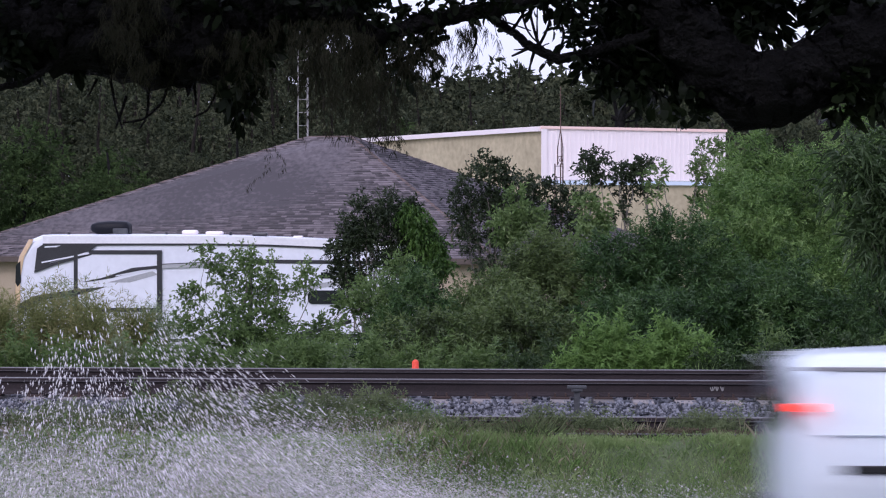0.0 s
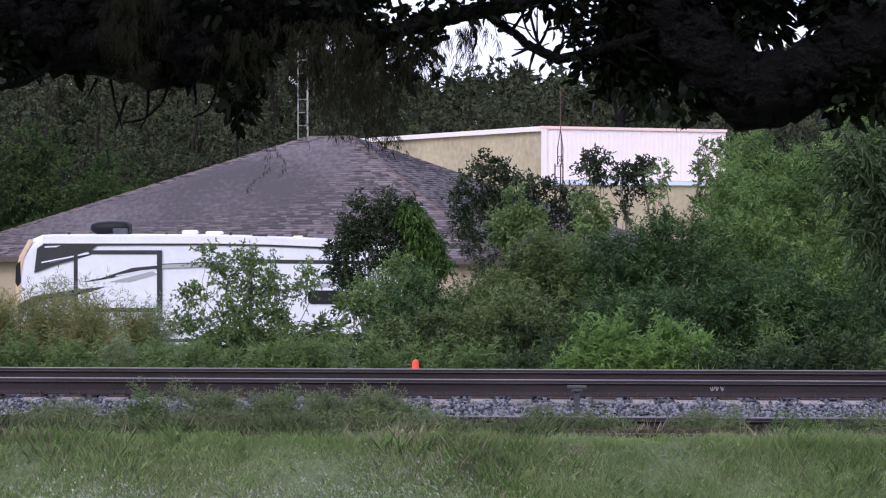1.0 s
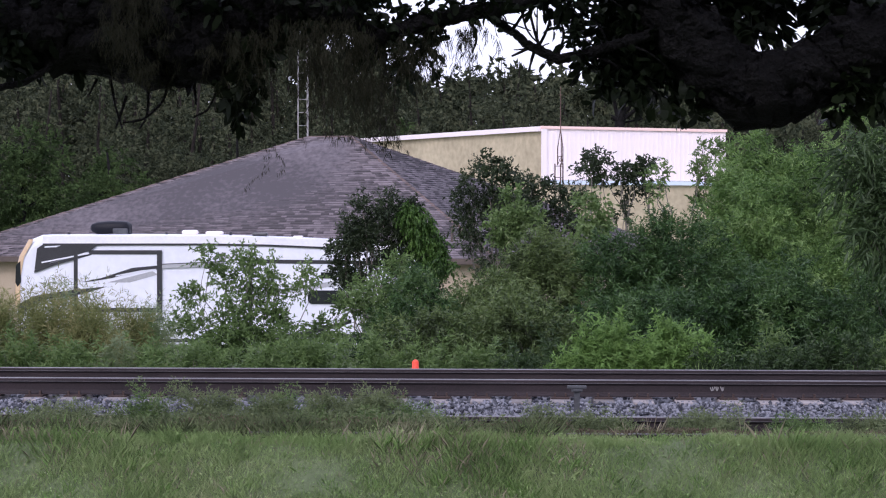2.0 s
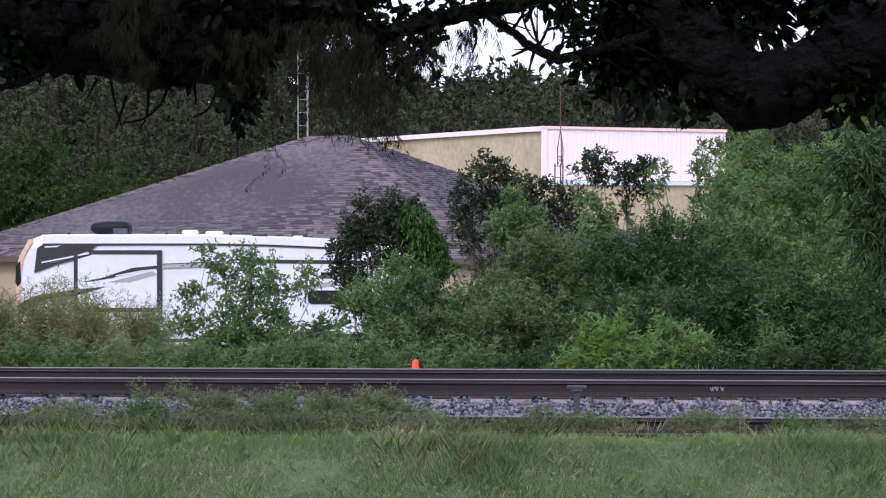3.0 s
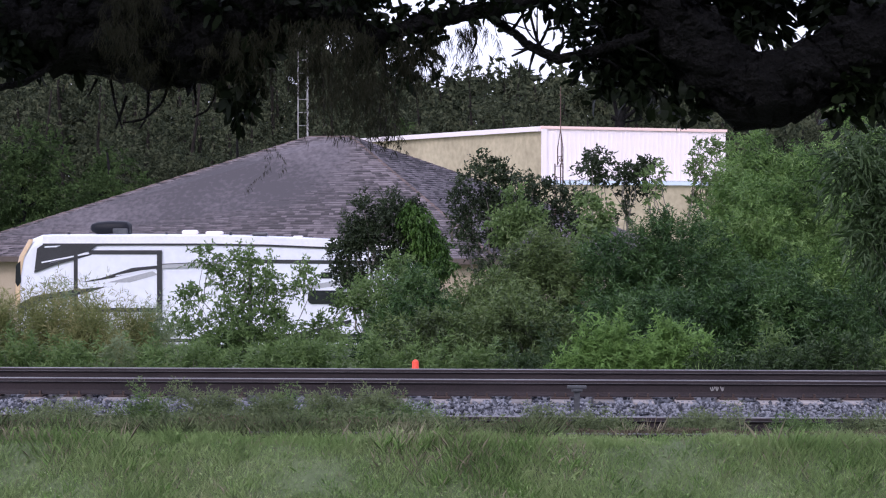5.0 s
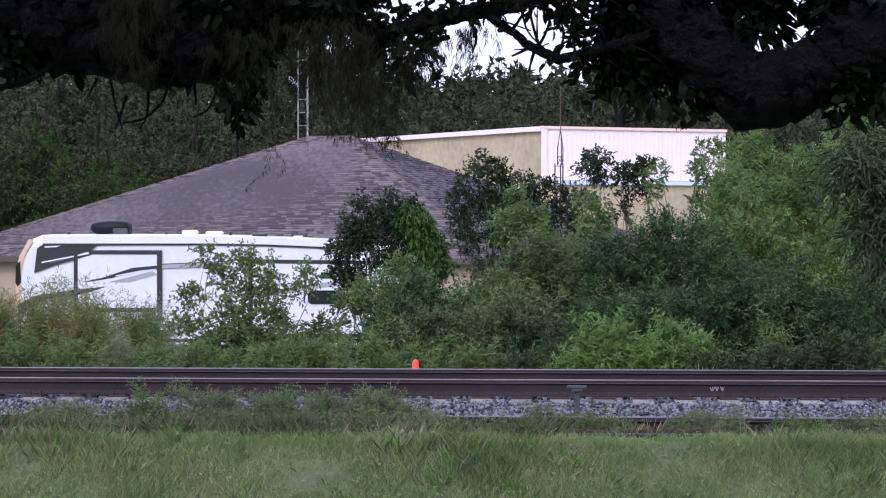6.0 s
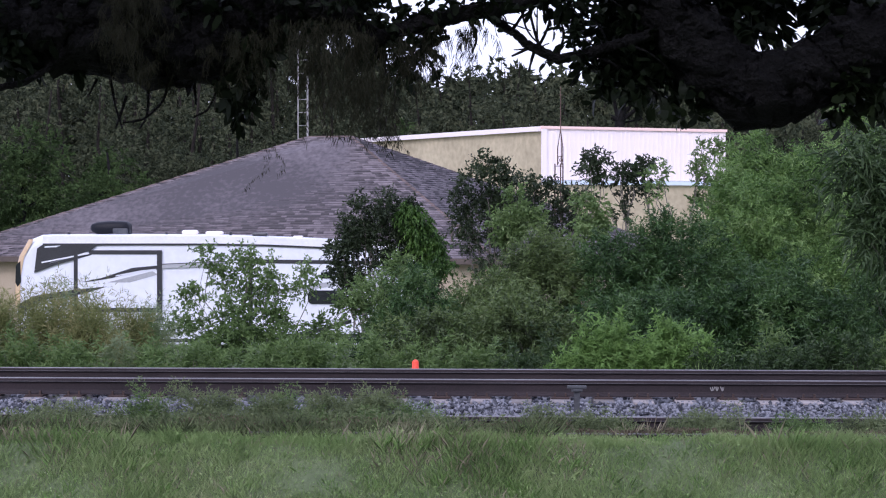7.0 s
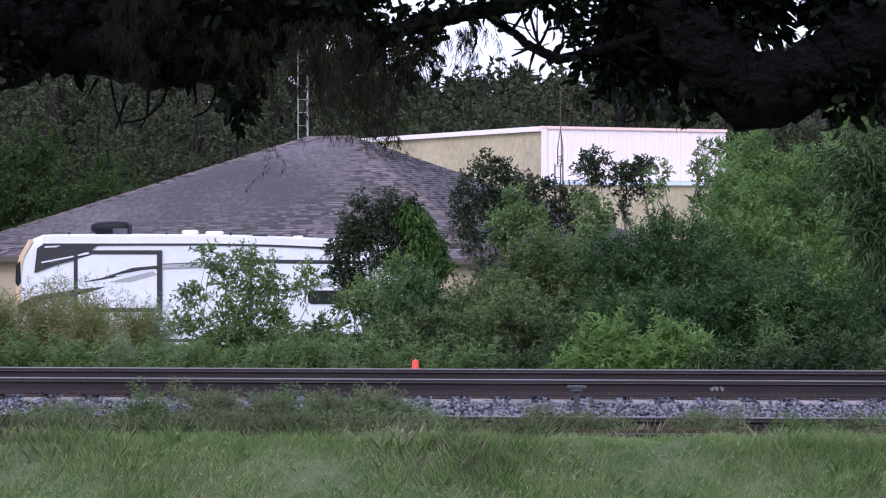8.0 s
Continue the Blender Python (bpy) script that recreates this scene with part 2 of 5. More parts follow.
def slab(bm, outline, depth, m):
    """A flat outline (x, z) with thickness depth along +y of m's space."""
    a = [bm.verts.new(m @ Vector((x, 0, z))) for x, z in outline]
    b = [bm.verts.new(m @ Vector((x, depth, z))) for x, z in outline]
    bm.faces.new(a)
    bm.faces.new(b[::-1])
    for i in range(len(a)):
        j = (i + 1) % len(a)
        bm.faces.new((a[i], b[i], b[j], a[j]))


def tube(points, radii, seg=7, rough=0.0, rng=None):
    """Vertices and quads of a bent, tapered tube."""
    pts = [Vector(p) for p in points]
    vs, fs = [], []
    for i, p in enumerate(pts):
        d = (pts[min(i + 1, len(pts) - 1)] - pts[max(i - 1, 0)]).normalized()
        s = d.cross(Vector((0.31, 0.2, 0.93)))
        if s.length < 1e-3:
            s = d.cross(Vector((1, 0, 0)))
        s.normalize()
        u = s.cross(d)
        for k in range(seg):
            a = 2 * math.pi * k / seg
            r = radii[i] * (1 + (rng.normal() * rough if rough else 0))
            vs.append(p + (s * math.cos(a) + u * math.sin(a)) * r)
    for i in range(len(pts) - 1):
        for k in range(seg):
            k2 = (k + 1) % seg
            fs.append((i * seg + k, i * seg + k2, (i + 1) * seg + k2, (i + 1) * seg + k))
    return vs, fs


def tubes_mesh(name, tubes):
    vs, fs = [], []
    for v, f in tubes:
        o = len(vs)
        vs += v
        fs += [tuple(i + o for i in q) for q in f]
    me = raw_mesh(name, [tuple(v) for v in vs], fs)
    me.shade_smooth()
    return me


def wander(a, b, n, amount, rng, sag=0.0):
    """A crooked line from a to b."""
    a, b = np.array(a, float), np.array(b, float)
    t = np.linspace(0, 1, n)[:, None]
    p = a + (b - a) * t
    size = np.linalg.norm(b - a)
    off = np.cumsum(rng.normal(size=(n, 3)), axis=0)
    off -= off[0] + (off[-1] - off[0]) * t
    p += off * amount * size / n
    p[:, 2] -= sag * size * (4 * t[:, 0] * (1 - t[:, 0]))
    return p


def unit(v):
    return v / (np.linalg.norm(v, axis=1, keepdims=True) + 1e-9)


def leaf_arrays(p, d, length, width, rng, fold=0.25, droop=0.2, slim=False, oval=False):
    """Pointed leaves of two triangles, or of one where slim: foot at p, along d."""
    n = len(p)
    side = unit(np.cross(d, unit(rng.normal(size=(n, 3)))))
    up = np.cross(side, d)
    length, width = np.broadcast_to(length, n)[:, None], np.broadcast_to(width, n)[:, None]
    tip = p + d * length
    tip[:, 2:] -= droop * length
    if slim:
        v = np.stack([p + side * width / 2, tip, p - side * width / 2], axis=1).reshape(-1, 3)
        return v, np.arange(n * 3).reshape(-1, 3)
    if oval:
        a, b = p + d * length * 0.3 + up * width * fold, p + d * length * 0.72 + up * width * fold
        a[:, 2:] -= droop * length * 0.1
        b[:, 2:] -= droop * length * 0.5
        v = np.stack([p, a + side * width * 0.48, b + side * width * 0.42, tip, b - side * width * 0.42, a - side * width * 0.48], axis=1).reshape(-1, 3)
        i = np.arange(n)[:, None] * 6
        return v, np.concatenate([i + [0, 1, 5], i + [1, 2, 5], i + [2, 4, 5], i + [2, 3, 4]], axis=1).reshape(-1, 3)
    mid = p + d * length * 0.45 + up * width * fold
    v = np.stack([p, mid + side * width / 2, tip, mid - side * width / 2], axis=1).reshape(-1, 3)
    i = np.arange(n)[:, None] * 4
    f = np.concatenate([i + [0, 1, 2], i + [0, 2, 3]], axis=1).reshape(-1, 3)
    return v, f


def sprays(centres, radii, count, rng, leaves=14, reach=0.35, leaf=0.09, wide=0.02, hang=0.3, up=0.2, shell=0.45, slim=False, oval=False):
    """Leafy shoots that stand out of clumps; returns leaf arrays and the shoots' ends."""
    centres, radii = np.asarray(centres, float), np.asarray(radii, float)
    w = (radii ** 2).sum(axis=1)
    pick = rng.choice(len(centres), size=count, p=w / w.sum())
    out = unit(rng.normal(size=(count, 3)))
    r = rng.random(count) ** shell
    foot = centres[pick] + out * radii[pick] * r[:, None]
    way = unit(out + rng.normal(size=(count, 3)) * 0.5 + np.array([0, 0, up]))
    size = reach * (0.5 + rng.random(count))
    t = (np.arange(leaves) + rng.random((count, leaves))) / leaves
    pos = foot[:, None, :] + way[:, None, :] * (t * size[:, None])[:, :, None]
    pos[:, :, 2] -= hang * size[:, None] * t ** 2
    d = unit((way[:, None, :] * 0.7 + rng.normal(size=(count, leaves, 3)) * 0.55).reshape(-1, 3) + np.array([0, 0, -hang * 0.8]))
    pos = pos.reshape(-1, 3)
    n = len(pos)
    return leaf_arrays(pos, d, leaf * (0.6 + 0.8 * rng.random(n)), wide * (0.7 + 0.6 * rng.random(n)), rng, droop=hang * 0.5, slim=slim, oval=oval)


def plumes(centres, radii, count, rng, leaves=30, reach=0.5, girth=0.09, leaf=0.07, wide=0.018, hang=0.25, up=0.7):
    """Leafy wands that stand up out of the lobes of a bush, dark gaps between them."""
    centres, radii = np.asarray(centres, float), np.asarray(radii, float)
    w = (radii ** 2).sum(axis=1)
    pick = rng.choice(len(centres), size=count, p=w / w.sum())
    out = unit(unit(rng.normal(size=(count, 3))) + np.array([0, 0, 0.3]))
    foot = centres[pick] + out * radii[pick] * (0.55 + 0.4 * rng.random((count, 1)))
    way = unit(out * 0.8 + rng.normal(size=(count, 3)) * 0.28 + np.array([0, 0, up]))
    size = reach * (0.45 + rng.random(count) ** 1.5)
    t = (np.arange(leaves) + rng.random((count, leaves))) / leaves
    pos = foot[:, None, :] + way[:, None, :] * (t * size[:, None])[:, :, None]
    pos[:, :, 2] -= hang * size[:, None] * t ** 2
    side = unit(rng.normal(size=(count * leaves, 3)))
    far = (girth * (1 - 0.8 * t) * rng.random(t.shape) ** 0.6).reshape(-1, 1)
    pos = pos.reshape(-1, 3) + side * far
    d = unit(np.repeat(way, leaves, axis=0) * 0.55 + side * 0.8 + rng.normal(size=pos.shape) * 0.2 - np.array([0, 0, 0.5 * hang]))
    n = len(pos)
    return leaf_arrays(pos, d, leaf * (0.6 + 0.8 * rng.random(n)), wide * (0.7 + 0.6 * rng.random(n)), rng, droop=hang * 0.6, slim=True)


def joined(name, arrays):
    vs, fs, o = [], [], 0
    for v, f in arrays:
        vs.append(v)
        fs.append(f + o)
        o += len(v)
    return raw_mesh(name, np.concatenate(vs), np.concatenate(fs))


def dome_clumps(width, depth, height, n, rng, low=0.1, size=0.3):
    """Clumps that fill an uneven dome standing on the ground."""
    c, r = [], []
    while len(c) < n:
        q = rng.random(3) * 2 - 1
        q[2] = low + (1 - low) * rng.random()
        if (q[0] ** 2 + q[1] ** 2) ** 0.5 > (1 - q[2] ** 2.2) ** 0.5 + 0.08 * rng.normal():
            continue
        k = size * (0.6 + 0.7 * rng.random())
        c.append((q[0] * width / 2 * 0.85, q[1] * depth / 2 * 0.85, q[2] * height * 0.86))
        r.append((k * width * 0.45, k * depth * 0.45, k * height * 0.45))
    return c, r


def bush(name, at, width, depth, height, material, label, seed, shoots=900, leaves=14, leaf=0.09, wide=0.022,
         reach=0.35, hang=0.3, clumps=22, size=0.3, low=0.1, category="bush", group="", stems=9, up=0.2, rz=0.0, tall=1.0, girth=0.1):
    rng = np.random.default_rng(seed)
    top = empty(name, at, rz, label, category, group)
    c, r = dome_clumps(width, depth, height, clumps, rng, low, size)
    r = np.array(r) * (1, 1, tall)
    finish("crown", joined("crown", [plumes(c, r, int(shoots * leaves / 30), rng, 30, reach * 1.35, girth, leaf, wide, hang, up)]), material, top)
    for i in range(stems):
        k = rng.integers(len(c))
        foot = (rng.normal() * width * 0.08, rng.normal() * depth * 0.08, -0.15)
        line = wander(foot, c[k], 7, 0.25, rng)
        finish("stem", tubes_mesh("stem", [tube(line, np.linspace(0.035, 0.006, 7) * max(0.05, height / 3.5), 6)]), "pale_bark", top)
    return top


# ---- ground, road and railway ----
TURN = -2.95          # the railway and the road run at this angle
LEAN = math.tan(radians(2.95))
PROFILE = [(-400, 1.2), (4.0, 1.15), (7.6, 0.02), (8.0, -0.06), (15.9, -0.06), (16.2, 0.1), (16.9, 0.46), (17.35, 0.78), (17.75, 0.82), (18.2, 0.75), (18.6, 0.68), (18.9, 0.58), (19.15, 0.54), (19.6, 0.56),
           (20.2, 0.6), (24.8, 0.62), (26.5, 0.25), (30.0, -0.05), (45.0, -1.1), (58.0, -1.9), (3000, -1.9)]


def across(x, y):
    """How far north a point lies, measured square to the railway."""
    return y + LEAN * x


def ground_z(x, y):
    q = across(np.asarray(x, float), np.asarray(y, float))
    return np.interp(q, [a for a, _ in PROFILE], [b for _, b in PROFILE])


def sheet(name, xs, ys, height):
    gx, gy = np.meshgrid(xs, ys)
    v = np.stack([gx, gy, height(gx, gy)], axis=-1).reshape(-1, 3)
    w = len(xs)
    i = (np.arange(len(ys) - 1)[:, None] * w + np.arange(w - 1)[None, :]).reshape(-1, 1)
    me = raw_mesh(name, v, i + [0, 1, w + 1, w])
    me.shade_smooth()
    return me


def rolling(x, y):
    z = ground_z(x, y)
    q = across(x, y)
    bumps = 0.03 * np.sin(x * 1.7 + y * 0.6) * np.sin(y * 2.3 - x * 0.4) + 0.02 * np.sin(x * 4.1 + 1) * np.sin(y * 5.3)
    return z + bumps * ((q > 16.3) | (q < 7.4))


near_x = np.arange(-30, 30.1, 0.4)
far_x = np.array([40, 60, 90, 140, 220, 400, 800, 1500.0])
ys = np.concatenate([[-400, -200, -100, -50, -20, -8], np.arange(0, 34, 0.25), np.arange(34, 70, 1.5), [80, 100, 140, 200, 300, 500, 900, 1500, 2500.0]])
ground = finish("ground", sheet("ground", np.concatenate([-far_x[::-1], near_x, far_x]), ys, rolling), "earth")
tagged(ground, "grassy dark earth ground sloping away behind the railway", "ground", kind="structure")

bm = bmesh.new()
box(bm, (600, 7.7, 0.12), (0, 12.05, -0.06), 0.02)
road = part("road", bm, "asphalt")
road.matrix_world = pose(0, 0, 0, 0, 0, TURN)
tagged(road, "wet dark asphalt road with puddles at its edge", "road", kind="structure")
for off in (8.5, 15.55):
    mark = block("lane_line", (600, 0.11, 0.006), (0, off, 0.003), "line", road)
for i in range(-12, 13):
    block("lane_line", (3.0, 0.1, 0.006), (i * 12.0, 12.0, 0.003), "line", road)


def rail_mesh(length):
    half = [(0.076, 0.0), (0.076, 0.012), (0.022, 0.028), (0.0095, 0.05), (0.0095, 0.125), (0.024, 0.136), (0.037, 0.141), (0.038, 0.149), (0.037, 0.176), (0.03, 0.184)]
    prof = half + [(-y, z) for y, z in half[::-1]]
    me = bpy.data.meshes.new("rail")
    bm = bmesh.new()
    rings = [[bm.verts.new((x, y, z)) for y, z in prof] for x in np.linspace(-length / 2, length / 2, 41)]
    for a, b in zip(rings[:-1], rings[1:]):
        for i in range(len(prof)):
            j = (i + 1) % len(prof)
            f = bm.faces.new((a[i], a[j], b[j], b[i]))
            low, high = sorted((prof[i][1], prof[j][1]))
            f.material_index = 1 if low > 0.17 or (low > 0.14 and high < 0.15) else 0    # polished tread, and a thin strip of the same metal along the lower lip
    bm.faces.new(rings[0])
    bm.faces.new(rings[-1][::-1])
    bmesh.ops.recalc_face_normals(bm, faces=bm.faces)
    bm.to_mesh(me)
    bm.free()
    me.materials.append(M["rail_rust"])
    me.materials.append(M["rail_head"])
    return me


RAIL = rail_mesh(160)


def tie_meshes():
    bm = bmesh.new()
    box(bm, (0.23, 2.6, 0.18), (0, 0, -0.09), 0.012)
    tie = bpy.data.meshes.new("tie")
    bm.to_mesh(tie)
    bm.free()
    tie.materials.append(M["tie_wood"])
    bm = bmesh.new()
    box(bm, (0.2, 0.36, 0.016), (0, 0, 0.008))
    for sx in (-0.06, 0.06):
        for sy in (-0.105, 0.105):
            box(bm, (0.022, 0.03, 0.045), (sx, sy, 0.036))
    plate = bpy.data.meshes.new("tie_plate")
    bm.to_mesh(plate)
    bm.free()
    plate.materials.append(M["plate"])
    return tie, plate


TIE, PLATE = tie_meshes()


def railway(name, y, tie_z, label, span=11.0):
    """Two rails on wooden ties; tie_z is the top of the ties."""
    rng = np.random.default_rng(int(y * 10))
    top = empty(name, (0, y, 0), TURN, label, "railway track", kind="structure")
    for s in (-0.7525, 0.7525):
        r = finish("rail", RAIL, None, top)
        r.location = (0, s, tie_z + 0.016)
    far_v, far_f, o = [], [], 0
    base = np.array([v.co for v in TIE.vertices])
    for x in np.arange(-80, 80, 0.452):
        at = (x + rng.normal() * 0.012, rng.normal() * 0.03, tie_z - abs(rng.normal()) * 0.004)
        if abs(x) < span:
            t = finish("tie", TIE, None, top)
            t.location, t.rotation_euler = at, (0, 0, rng.normal() * 0.012)
            for s in (-0.7525, 0.7525):
                p = finish("tie_plate", PLATE, None, t)
                p.location = (0, s - at[1], tie_z - at[2])
        else:
            far_v.append(np.array([(-.115, -1.3, -.18), (.115, -1.3, -.18), (.115, 1.3, -.18), (-.115, 1.3, -.18),
                                   (-.115, -1.3, 0), (.115, -1.3, 0), (.115, 1.3, 0), (-.115, 1.3, 0)]) + at)
            far_f.append(np.array([(0, 3, 2, 1), (4, 5, 6, 7), (0, 1, 5, 4), (1, 2, 6, 5), (2, 3, 7, 6), (3, 0, 4, 7)]) + o)
            o += 8
    tagged(finish("more_ties", raw_mesh("more_ties", np.concatenate(far_v), np.concatenate(far_f)), "tie_wood", top), kind="stuff")
    return top


main_line = railway("railway_main", 22.93, 0.78, "railway track with rusty rails and polished heads on wooden ties")
siding = railway("railway_siding", 18.57, 0.655, "older railway siding overgrown with grass and weeds")


def bed_z(q):
    return np.interp(q, [17.0, 17.3, 19.7, 20.3, 20.9, 21.5, 24.35, 25.6], [0.45, 0.6, 0.61, 0.655, 0.69, 0.735, 0.735, 0.3])


def bed_height(x, y):
    q = y + 0 * x
    return bed_z(q) + 0.012 * np.sin(x * 9 + y * 13) * np.sin(x * 17 - y * 7) + 0.015 * np.sin(x * 2.1 + y)


bed = finish("ballast_bed", sheet("ballast_bed", np.arange(-80, 80.1, 0.4), np.arange(17.0, 25.65, 0.12), bed_height), "bed")
bed.matrix_world = pose(0, 0, 0, 0, 0, TURN)
tagged(bed, "crushed grey stone ballast bed under the railway tracks", "ballast bed", kind="structure")


# ---- house with a shingled hip roof ----
def roof_quad(bm, corners):
    bm.faces.new([bm.verts.new(c) for c in corners])


def house():
    fl, fr, br, bl = [Vector(p) for p in ((-21.0, 81, 1.22), (2.04, 75, 1.22), (11.4, 96, 1.22), (-11.6, 102, 1.22))]
    r1, r2 = Vector((-5.711, 84.5, 6.187)), Vector((-3.826, 83.5, 6.17))
    top = empty("house", (0, 0, 0), 0, "single-storey tan house with a grey shingled hip roof", "house")
    g = -1.95
    mid = (fl + fr + br + bl) / 4
    inner = [c + (mid - c) * 0.045 for c in (fl, fr, br, bl)]
    bm = bmesh.new()
    for a, b in zip(inner, inner[1:] + inner[:1]):
        n = (b - a).cross(Vector((0, 0, 1))).normalized() * -0.2
        lo = [Vector((p.x, p.y, g)) for p in (a, b, b + n, a + n)]
        hi = [Vector((p.x, p.y, 1.2)) for p in (a, b, b + n, a + n)]
        v = [bm.verts.new(p) for p in lo + hi]
        for q in ((0, 1, 2, 3), (4, 5, 6, 7), (0, 1, 5, 4), (1, 2, 6, 5), (2, 3, 7, 6), (3, 0, 4, 7)):
            bm.faces.new([v[i] for i in q])
    part("wall", bm, "stucco", top)
    # a thin deck with courses of shingles laid on it, each course a little proud of the one below
    faces = [(fl, fr, r2, r1), (fr, br, r2, r2), (br, bl, r1, r2), (bl, fl, r1, r1)]
    bm = bmesh.new()
    for a, b, c, d in faces:
        roof_quad(bm, (a, b, c) if c == d else (a, b, c, d))
    roof_quad(bm, (fl - Vector((0, 0, .05)), bl - Vector((0, 0, .05)), br - Vector((0, 0, .05)), fr - Vector((0, 0, .05))))
    roof = part("roof", bm, "shingle", top, "weathered grey-purple asphalt shingle roof")
    rng = np.random.default_rng(4)
    vs, fs = [], []
    for a, b, c, d in faces[:2]:
        n = (b - a).cross(d - a).normalized()
        n = n if n.z > 0 else -n
        rows = 54
        for i in range(rows):
            t0, t1 = i / rows, min(1, (i + 1.12) / rows)
            p0, p1, q0, q1 = a.lerp(d, t0), b.lerp(c, t0), a.lerp(d, t1), b.lerp(c, t1)
            wide = (p1 - p0).length
            k = max(1, int(wide / 0.34))
            cut = np.concatenate([[0], (np.arange(1, k) + rng.random(k - 1) * 0.5 - 0.25) / k, [1]])
            for u0, u1 in zip(cut[:-1], cut[1:]):
                lift = 0.045 + rng.random() * 0.02
                o = len(vs)
                for base, u, h in ((p0, u0, 0), (p0, u1, 0), (p0, u1, lift), (p0, u0, lift), (q0, u1, 0.004), (q0, u0, 0.004)):
                    e = (p1 if base is p0 else q1)
                    vs.append(tuple(base.lerp(e, u) + n * (h + 0.004)))
                fs += [(o, o + 1, o + 2, o + 3), (o + 3, o + 2, o + 4, o + 5)]
    tagged(finish("shingles", raw_mesh("shingles", vs, fs), "shingle", roof), kind="stuff")
    for a, b in ((fl, r1), (fr, r2), (br, r2), (r1, r2)):
        line = [a.lerp(b, i / 60) - Vector((0, 0, 0.05)) for i in range(61)]
        finish("ridge_cap", tubes_mesh("ridge_cap", [tube(line, [0.08 + 0.02 * (i % 2) for i in range(61)], 8)]), "ridge_shingle", roof)
    for a, b in ((fl, fr), (fr, br)):
        d = b - a
        m = Matrix.Translation((a + b) / 2 + Vector((0, 0, -0.1))) @ Matrix.Rotation(math.atan2(d.y, d.x), 4, "Z")
        bm = bmesh.new()
        box(bm, (d.length, 0.05, 0.22), (0, -0.03, 0), 0.01, )
        bm.transform(m)
        part("fascia", bm, "fascia", top, "dark brown eave board")
    bm = bmesh.new()
    p = Vector((0.335, 74, 2.372))
    rod(bm, p - Vector((0, 0, 0.5)), p + Vector((0, 0, 0.1)), 0.05)
    rod(bm, p + Vector((-.02, 0, 0.1)), p + Vector((0.3, 0, 0.12)), 0.05)
    rod(bm, p + Vector((0.3, 0, 0.12)), p + Vector((0.32, 0, -0.4)), 0.05)
    part("vent_pipe", bm, "fascia", roof, "dark bent vent pipe")
    return top


house()


# ---- hall with a white ribbed parapet ----
def hall():
    top = empty("hall", (0, 0, 0), 0, "tan flat-roofed hall with a white ribbed metal parapet", "building")
    c = Vector((5.659, 115, 0))
    left = Vector((-5.6, 133, 0))
    right = Vector((c.x + 0.92 * 12.2, c.y + 0.39 * 12.2, 0))
    back = left + (right - c)
    hi, low, g = 7.974, 4.689, -1.95
    bm = bmesh.new()
    ring = [c, right, back, left]
    lo = [bm.verts.new((p.x, p.y, g)) for p in ring]
    up = [bm.verts.new((p.x, p.y, hi - 0.05)) for p in ring]
    for i in range(4):
        j = (i + 1) % 4
        bm.faces.new((lo[i], lo[j], up[j], up[i]))
    bm.faces.new(up)
    part("wall", bm, "tan_wall", top, "tan rendered wall streaked by rain")
    d = (right - c).normalized()
    n = Vector((d.y, -d.x, 0))
    L = (right - c).length
    m = Matrix(((d.x, n.x * -1, 0, c.x), (d.y, n.y * -1, 0, c.y), (0, 0, 1, 0), (0, 0, 0, 1)))
    bm = bmesh.new()
    box(bm, (L, 0.06, hi - low - 0.35), (L / 2, -0.05, (hi + low) / 2 + 0.1))
    panel = part("parapet", bm, "white_metal", top, "white ribbed metal cladding")
    panel.matrix_world = m
    ribs = bpy.data.meshes.new("rib")
    bm = bmesh.new()
    box(bm, (0.07, 0.05, hi - low - 0.36), (0, 0, 0), 0.012)
    bm.to_mesh(ribs)
    bm.free()
    ribs.materials.append(M["white_metal"])
    for i in range(int(L / 0.3)):
        r = finish("rib", ribs, None, panel)
        r.location = (0.35 + i * 0.3, -0.1, (hi + low) / 2 + 0.1)
    for name, size, at, mat in (("coping", (L + 0.1, 0.22, 0.16), (L / 2, -0.08, hi), "painted_pink_fringe"),
                                ("bottom_trim", (L, 0.16, 0.24), (L / 2, -0.1, low + 0.13), "blue_trim"),
                                ("corner_trim", (0.3, 0.14, hi - low), (0.12, -0.1, (hi + low) / 2), "white_metal")):
        block(name, size, at, mat, top).matrix_world = m
    e = left - c
    m2 = Matrix.Translation((c + left) / 2 + Vector((0, 0, hi - 0.08))) @ Matrix.Rotation(math.atan2(e.y, e.x), 4, "Z")
    block("coping", (e.length, 0.3, 0.28), (0, 0.08, 0), "white_metal", top).matrix_world = m2
    return top


hall()


